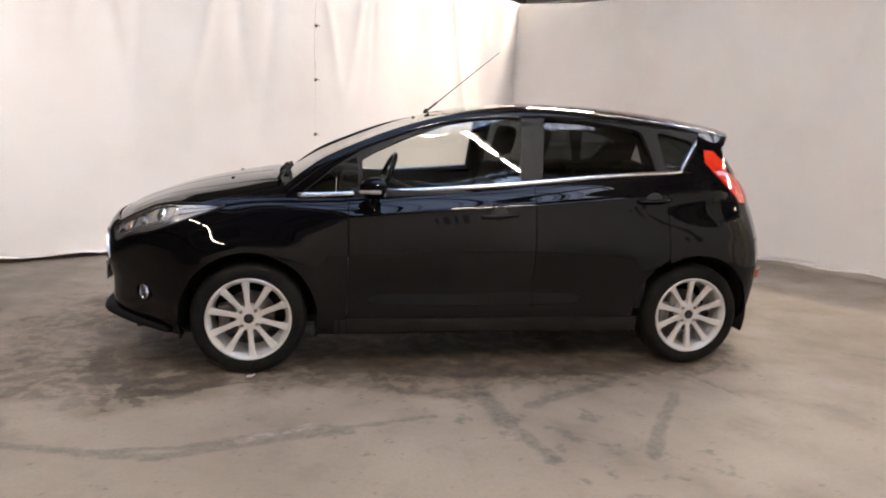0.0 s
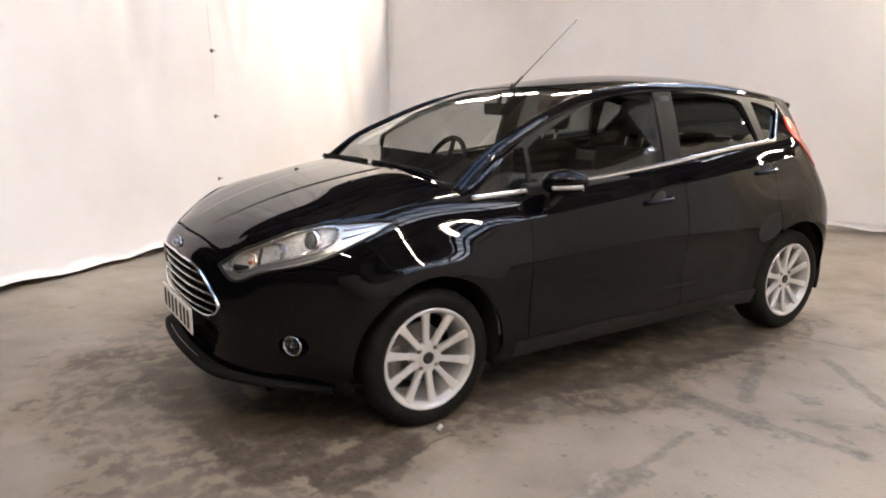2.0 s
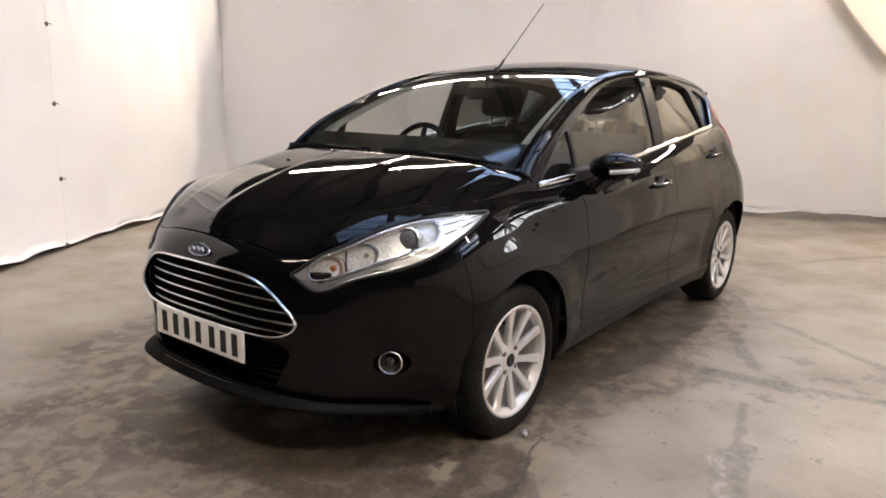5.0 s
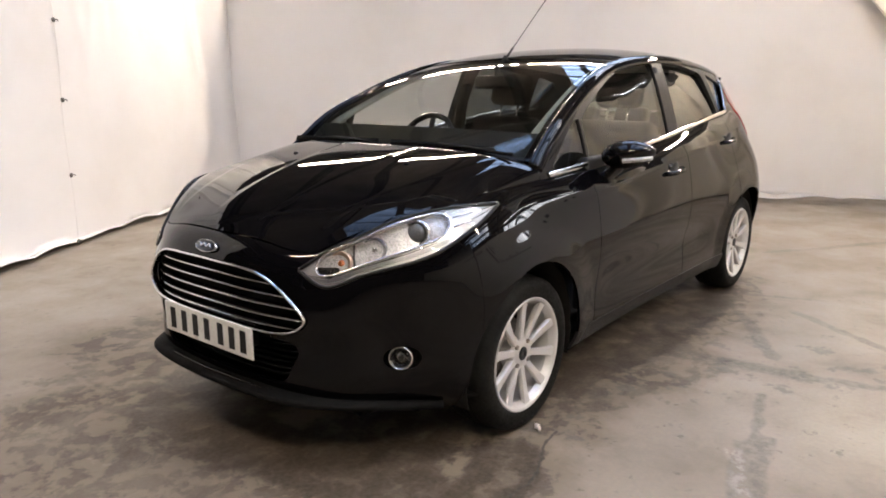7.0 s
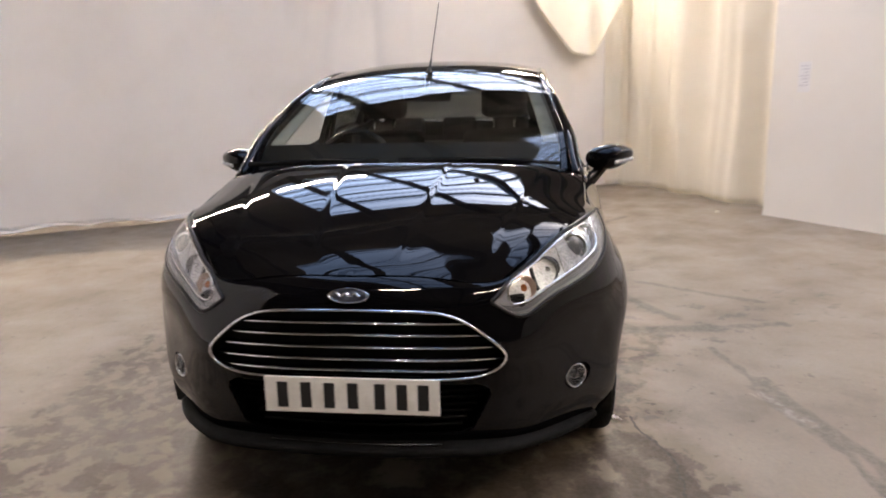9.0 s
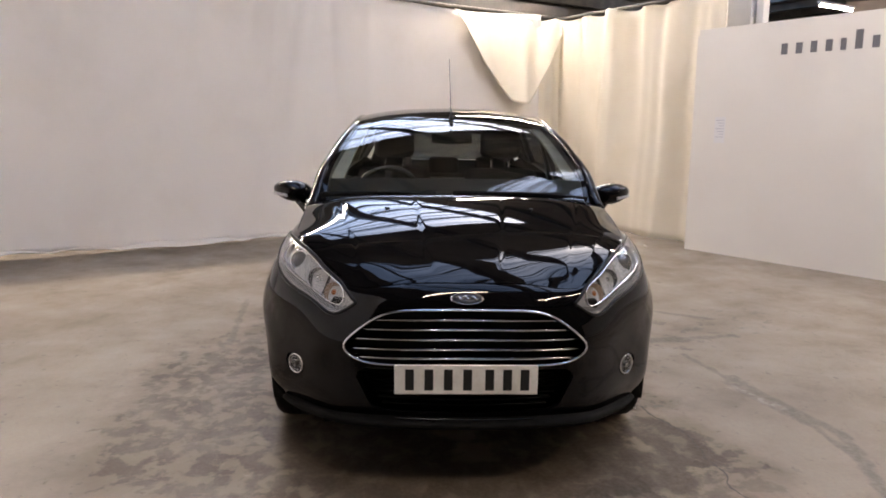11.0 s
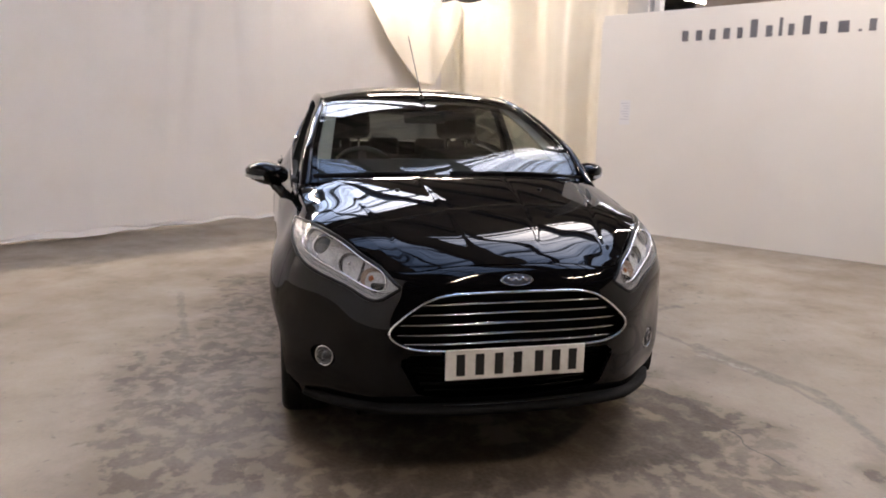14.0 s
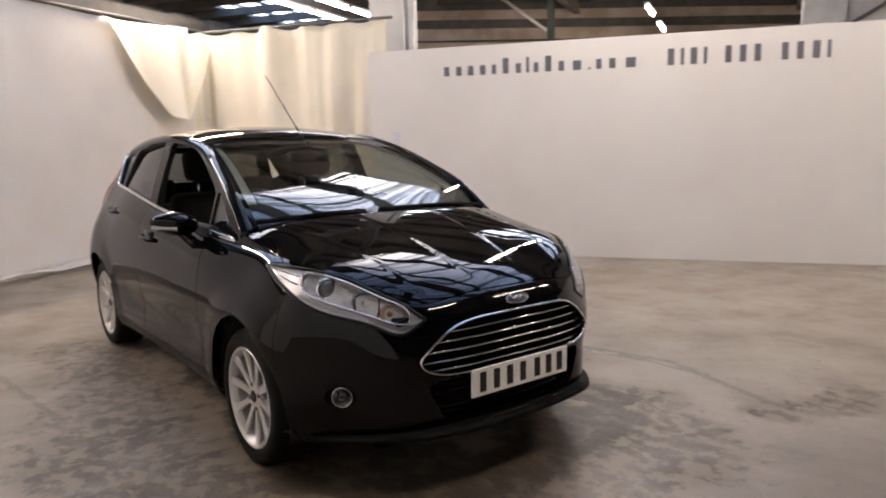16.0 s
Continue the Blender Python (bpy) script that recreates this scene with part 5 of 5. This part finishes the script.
# door mirrors
for sign in (1, -1):
    th, ph = np.meshgrid(np.linspace(0, np.pi, 17), np.linspace(0, 2 * np.pi, 28, endpoint=False), indexing="ij")
    ex = lambda v, p: np.sign(v) * np.abs(v)**p
    x, y, z = ex(np.sin(th), .8) * ex(np.cos(ph), .9), ex(np.cos(th), 1.0), ex(np.sin(th), .8) * ex(np.sin(ph), .85)
    y = -y
    taper = 1 - .28 * np.clip(y, 0, 1)**1.5
    px = -.60 + np.where(x > 0, .03, .092) * x * taper + .03 * np.clip(y, 0, 1)**2
    py = .873 + .108 * y
    pz = 1.0 + np.where(z > 0, .056, .060) * z * taper + .010 * y
    verts = np.stack([px, sign * py, pz], -1).reshape(-1, 3)
    n, m = th.shape
    faces = [(i * m + j, i * m + (j + 1) % m, (i + 1) * m + (j + 1) % m, (i + 1) * m + j) for i in range(n - 1) for j in range(m)]
    mirror = link("door_mirror", verts, [f if sign > 0 else f[::-1] for f in faces], paint, car, "black door mirror with an indicator strip")
    link("mirror_foot", *sweep([(-.625, sign * .775, .875), (-.615, sign * .80, .905), (-.60, sign * .835, .945), (-.595, sign * .85, .97)], ring(.026, 10, .7), up=(1, 0, 0)), gloss_black, mirror)
    b = bmesh.new()
    box(b, (-.573, min(sign * .80, sign * .955), .962), (-.569, max(sign * .80, sign * .955), 1.036), .002)
    part("mirror_pane", b, mirror_glass, mirror)
    strip = [(-.60 - .089 * math.sqrt(max(0, 1 - t * t)) * (1 - .28 * max(0, t)**1.5) + .03 * max(0, t)**2, sign * (.873 + .109 * t), .978 + .010 * t) for t in np.linspace(.15, .95, 20)]
    link("indicator_strip", *sweep(strip, [(-.010, -.004), (.010, -.004), (.007, .004), (-.007, .004)], up=(-1, sign * .6, 0)), lamp_dark, mirror, "clear indicator strip")

# wheels
def wheel_parts():
    tyre = lathe([(.214, -.090), (.221, -.098), (.235, -.103), (.262, -.104), (.282, -.095), (.293, -.078), (.297, -.05), (.297, .05), (.293, .078), (.282, .095), (.255, .102), (.226, .098), (.214, .092), (.204, .06), (.204, -.06)], 72)
    barrel = lathe([(.201, -.090), (.207, -.097), (.2155, -.100), (.219, -.097), (.218, -.090), (.209, -.078), (.200, -.060), (.194, .02), (.194, .09), (.186, .09), (.186, -.03), (.190, -.07)], 72)
    hub = lathe([(.0005, -.074), (.034, -.074), (.062, -.070), (.070, -.060), (.070, -.02), (.0005, -.02)], 40)
    spokes = []
    for k in range(10):
        rows = []
        for r, w, y, d in ((.045, .0160, -.071, .03), (.085, .0140, -.075, .026), (.13, .0150, -.080, .022), (.172, .0185, -.085, .020), (.203, .0235, -.091, .016)):
            rows.append([(-w, y + .008), (-w * .75, y), (w * .75, y), (w, y + .008), (w * .8, y + d), (-w * .8, y + d)])
        rr = (.045, .085, .13, .172, .203)
        verts = [(r, h, c) for r, row in zip(rr, rows) for c, h in row]
        faces = [(i * 6 + j, i * 6 + (j + 1) % 6, (i + 1) * 6 + (j + 1) % 6, (i + 1) * 6 + j) for i in range(4) for j in range(6)] + [tuple(range(6))[::-1], tuple(24 + j for j in range(6))]
        spokes.append(moved((verts, faces), Matrix.Rotation(2 * math.pi * k / 10 + .30, 4, "Y")))
    return tyre, join(barrel, hub, *spokes)


_tyre, _rim = wheel_parts()
first_wheel = None
for sx in (-1, 1):
    for sy in (-1, 1):
        m = Matrix.Translation((sx * AXLE, sy * (.79 - .072 + .0), HUB)) @ Matrix.Rotation(0 if sy < 0 else math.pi, 4, "Z") @ Matrix.Rotation((-.073, .45, -.02, .7)[(sx + 1) + (sy + 1) // 2], 4, "Y")
        if first_wheel is not None:
            w = copy_thing(first_wheel, m)
            continue
        w = first_wheel = new("wheel")
        w.parent = car
        tyre = link("tyre", *_tyre, rubber, w, "black road tyre")
        for y in (-.026, 0, .026):
            link("tread_groove", *moved(lathe([(.2978, -.003), (.2978, .003), (.294, .003), (.294, -.003)], 72), Matrix.Translation((0, y, 0))), void, tyre)
        rim = link("rim", *_rim, alloy, w, "silver ten-spoke alloy rim", smooth=False)
        link("hub_cap", *lathe([(.0005, -.080), (.022, -.080), (.026, -.077), (.026, -.07), (.0005, -.07)], 28), plastic, rim, "dark centre cap")
        for k in range(4):
            a = 2 * math.pi * (k + .5) / 4
            link("wheel_nut", *moved(lathe([(.0005, -.078), (.009, -.078), (.011, -.070), (.011, -.06), (.0005, -.06)], 8), Matrix.Translation((.052 * math.cos(a), 0, .052 * math.sin(a)))), brake, rim)
        link("brake_disc", *lathe([(.0005, .0), (.06, .0), (.062, .012), (.128, .012), (.128, .032), (.0005, .032)], 40), brake, w)
        b = bmesh.new()
        box(b, (-.16, -.02, -.07), (-.09, .05, .07), .015)
        part("brake_caliper", b, brake, w)
        w.matrix_basis = m

# wheel housings and underside
for sx in (-1, 1):
    for sy in (-1, 1):
        arcs = np.linspace(-.32, math.pi + .32, 36)
        path = [(sx * AXLE + (ARCH + .012) * math.cos(t), sy * .635, HUB + .01 + (ARCH + .012) * math.sin(t)) for t in arcs]
        link("wheel_housing", *sweep(path, [(0, -.16), (0, .16), (.006, .16), (.006, -.16)], up=(0, 1, 0)), void, car)
        b = bmesh.new()
        box(b, (sx * AXLE - .42, min(sy * .50, sy * .51), .20), (sx * AXLE + .42, max(sy * .50, sy * .51), .75))
        part("housing_wall", b, void, car)
b = bmesh.new()
box(b, (-1.75, -.5, .19), (1.75, .5, .25), .02)
box(b, (-.85, -.76, .19), (.85, .76, .25), .02)
part("underside", b, void, car)
b = bmesh.new()
box(b, (-1.15, -.66, .25), (-1.05, .66, .92), .02)
part("bulkhead", b, void, car)

# aerial, wipers, washer jets
aerial = link("aerial_base", *moved(lathe([(.0005, .0), (.018, .0), (.016, .012), (.008, .03), (.0005, .032)], 18), Matrix.Translation((-.225, 0, 1.392)) @ Matrix.Rotation(radians(90), 4, "X")), plastic, car)
link("aerial_mast", *sweep([(-.222, 0, 1.405), (-.16, 0, 1.458), (-.158, 0, 1.460), (.23, 0, 1.787)], ring(.0026, 8)), plastic, aerial, "thin black whip aerial")
link("aerial_foot", *sweep([(-.222, 0, 1.405), (-.155, 0, 1.463)], ring(.006, 10)), plastic, aerial)
for y0, y1, x1 in ((.10, .66, .0), (-.52, .02, .012)):
    ts = np.linspace(0, 1, 12)
    blade = [(-1.075 + .012 * math.sin(t * 3) + .03 * abs(y0 + (y1 - y0) * t)**2, y0 + (y1 - y0) * t, 1.032 - .03 * abs(y0 + (y1 - y0) * t)**2 - .001) for t in ts]
    wiper = link("wiper", *sweep(blade, [(-.014, -.008), (.014, -.008), (.009, .012), (-.004, .014)]), slat_black, car, "black windscreen wiper")
    link("wiper_arm", *sweep([(-1.10, y0 + (y1 - y0) * .02 - .12, 1.018), (-1.085, y0 + (y1 - y0) * .25, 1.034), (-1.075, y0 + (y1 - y0) * .5, 1.036)], ring(.010, 8, .7)), slat_black, wiper)
for y in (-.32, .32):
    link("washer_jet", *moved(lathe([(.0005, .0), (.012, .0), (.010, .008), (.0005, .010)], 12), Matrix.Translation((-1.36, y, .984)) @ Matrix.Rotation(radians(90), 4, "X")), plastic, car)
b = bmesh.new()
box(b, (-1.12, -.60, .93), (-1.00, .60, .992), .015)
part("scuttle", b, plastic, car)

# ---- the cabin ----
def soft(lo, hi, bevel, material, name, parent, m=None, label=""):
    b = bmesh.new()
    box(b, lo, hi, bevel, m, 4)
    return part(name, b, material, parent, label, smooth=True)


part("cabin_floor", (lambda b: (box(b, (-1.0, -.70, .25), (1.6, .70, .29), .01), b)[1])(bmesh.new()), trim, car)
dash = link("dashboard", *sweep([(0, y, 0) for y in np.linspace(-.68, .68, 15)], [(1.03, .93), (.90, .985), (.70, .985), (.60, .95), (.56, .86), (.60, .70), (.70, .50), (1.03, .45)]), trim, car, "dark plastic dashboard", smooth=False)
soft((-.80, .20, .96), (-.58, .54, 1.035), .035, trim, "instrument_hood", dash)
soft((-.74, -.12, .95), (-.60, .12, 1.02), .025, trim, "centre_console", dash)
sw = Matrix.Translation((-.44, .36, .945)) @ Matrix.Rotation(radians(-66), 4, "Y")
circle = [(.185 * math.cos(t), .185 * math.sin(t), 0) for t in np.linspace(0, 2 * math.pi, 48, endpoint=False)]
wheel_s = link("steering_wheel", *moved(sweep(circle, ring(.0155, 10), True), sw), gloss_black, car, "black steering wheel")
link("wheel_spokes", *moved(join(sweep([(-.17, 0, 0), (.0, 0, -.02), (.17, 0, 0)], ring(.02, 8, .5), up=(0, 0, 1)), sweep([(0, -.17, 0), (0, 0, -.02), (0, .17, 0)], ring(.022, 8, .5), up=(0, 0, 1)),
                                       sweep([(0, 0, -.02), (0, 0, -.25)], ring(.035, 10), up=(1, 0, 0))), sw), trim, wheel_s)
for y in (-.36, .36):
    seat = soft((-.28, y - .25, .36), (.26, y + .25, .52), .06, fabric, "seat", car, label="dark cloth front seat")
    tilt = Matrix.Translation((.20, y, .46)) @ Matrix.Rotation(radians(14), 4, "Y")
    soft((-.07, -.245, 0), (.07, .245, .64), .06, fabric, "backrest", seat, tilt)
    head = soft((-.055, -.135, .71), (.045, .135, .90), .045, fabric, "headrest", seat, tilt)
    link("headrest_posts", *moved(join(sweep([(0, -.06, .6), (0, -.06, .74)], ring(.007, 8), up=(1, 0, 0)), sweep([(0, .06, .6), (0, .06, .74)], ring(.007, 8), up=(1, 0, 0))), tilt), chrome, head)
bench = soft((.72, -.64, .36), (1.18, .64, .54), .06, fabric, "rear_bench", car, label="dark cloth rear bench")
tilt = Matrix.Translation((1.14, 0, .50)) @ Matrix.Rotation(radians(20), 4, "Y")
soft((-.06, -.62, 0), (.07, .62, .52), .05, fabric, "backrest", bench, tilt)
for y in (-.38, 0, .38):
    soft((-.03, y - .12, .50), (.06, y + .12, .66), .03, fabric, "headrest", bench, tilt)
soft((1.28, -.60, .93), (1.66, .60, .95), .008, trim, "parcel_shelf", car)
for sign in (1, -1):
    for x0, x1 in ((-.72, .25), (.29, .98)):
        soft((x0, min(sign * .70, sign * .755), .32), (x1, max(sign * .70, sign * .755), .985), .02, trim, "door_lining", car)
    path = [(.27, sign * .60, 1.36), (.27, sign * .66, 1.15), (.28, sign * .70, .95), (.29, sign * .72, .5)]
    link("pillar_trim", *sweep(path, [(-.05, -.012), (.05, -.012), (.05, .012), (-.05, .012)], up=(0, sign, .2)), trim, car)
mirror_in = soft((-.335, -.12, 1.255), (-.305, .12, 1.32), .014, gloss_black, "interior_mirror", car, label="black interior mirror")
link("mirror_stem", *sweep([(-.32, 0, 1.31), (-.30, 0, 1.37)], ring(.012, 8), up=(1, 0, 0)), trim, mirror_in)

# small pale sticker inside the top corner of the windscreen
panel("screen_sticker", roof, (.80, .87), (.345, .375), (4, 4), paper, car, off=-.008, thick=.001, label="small pale sticker")
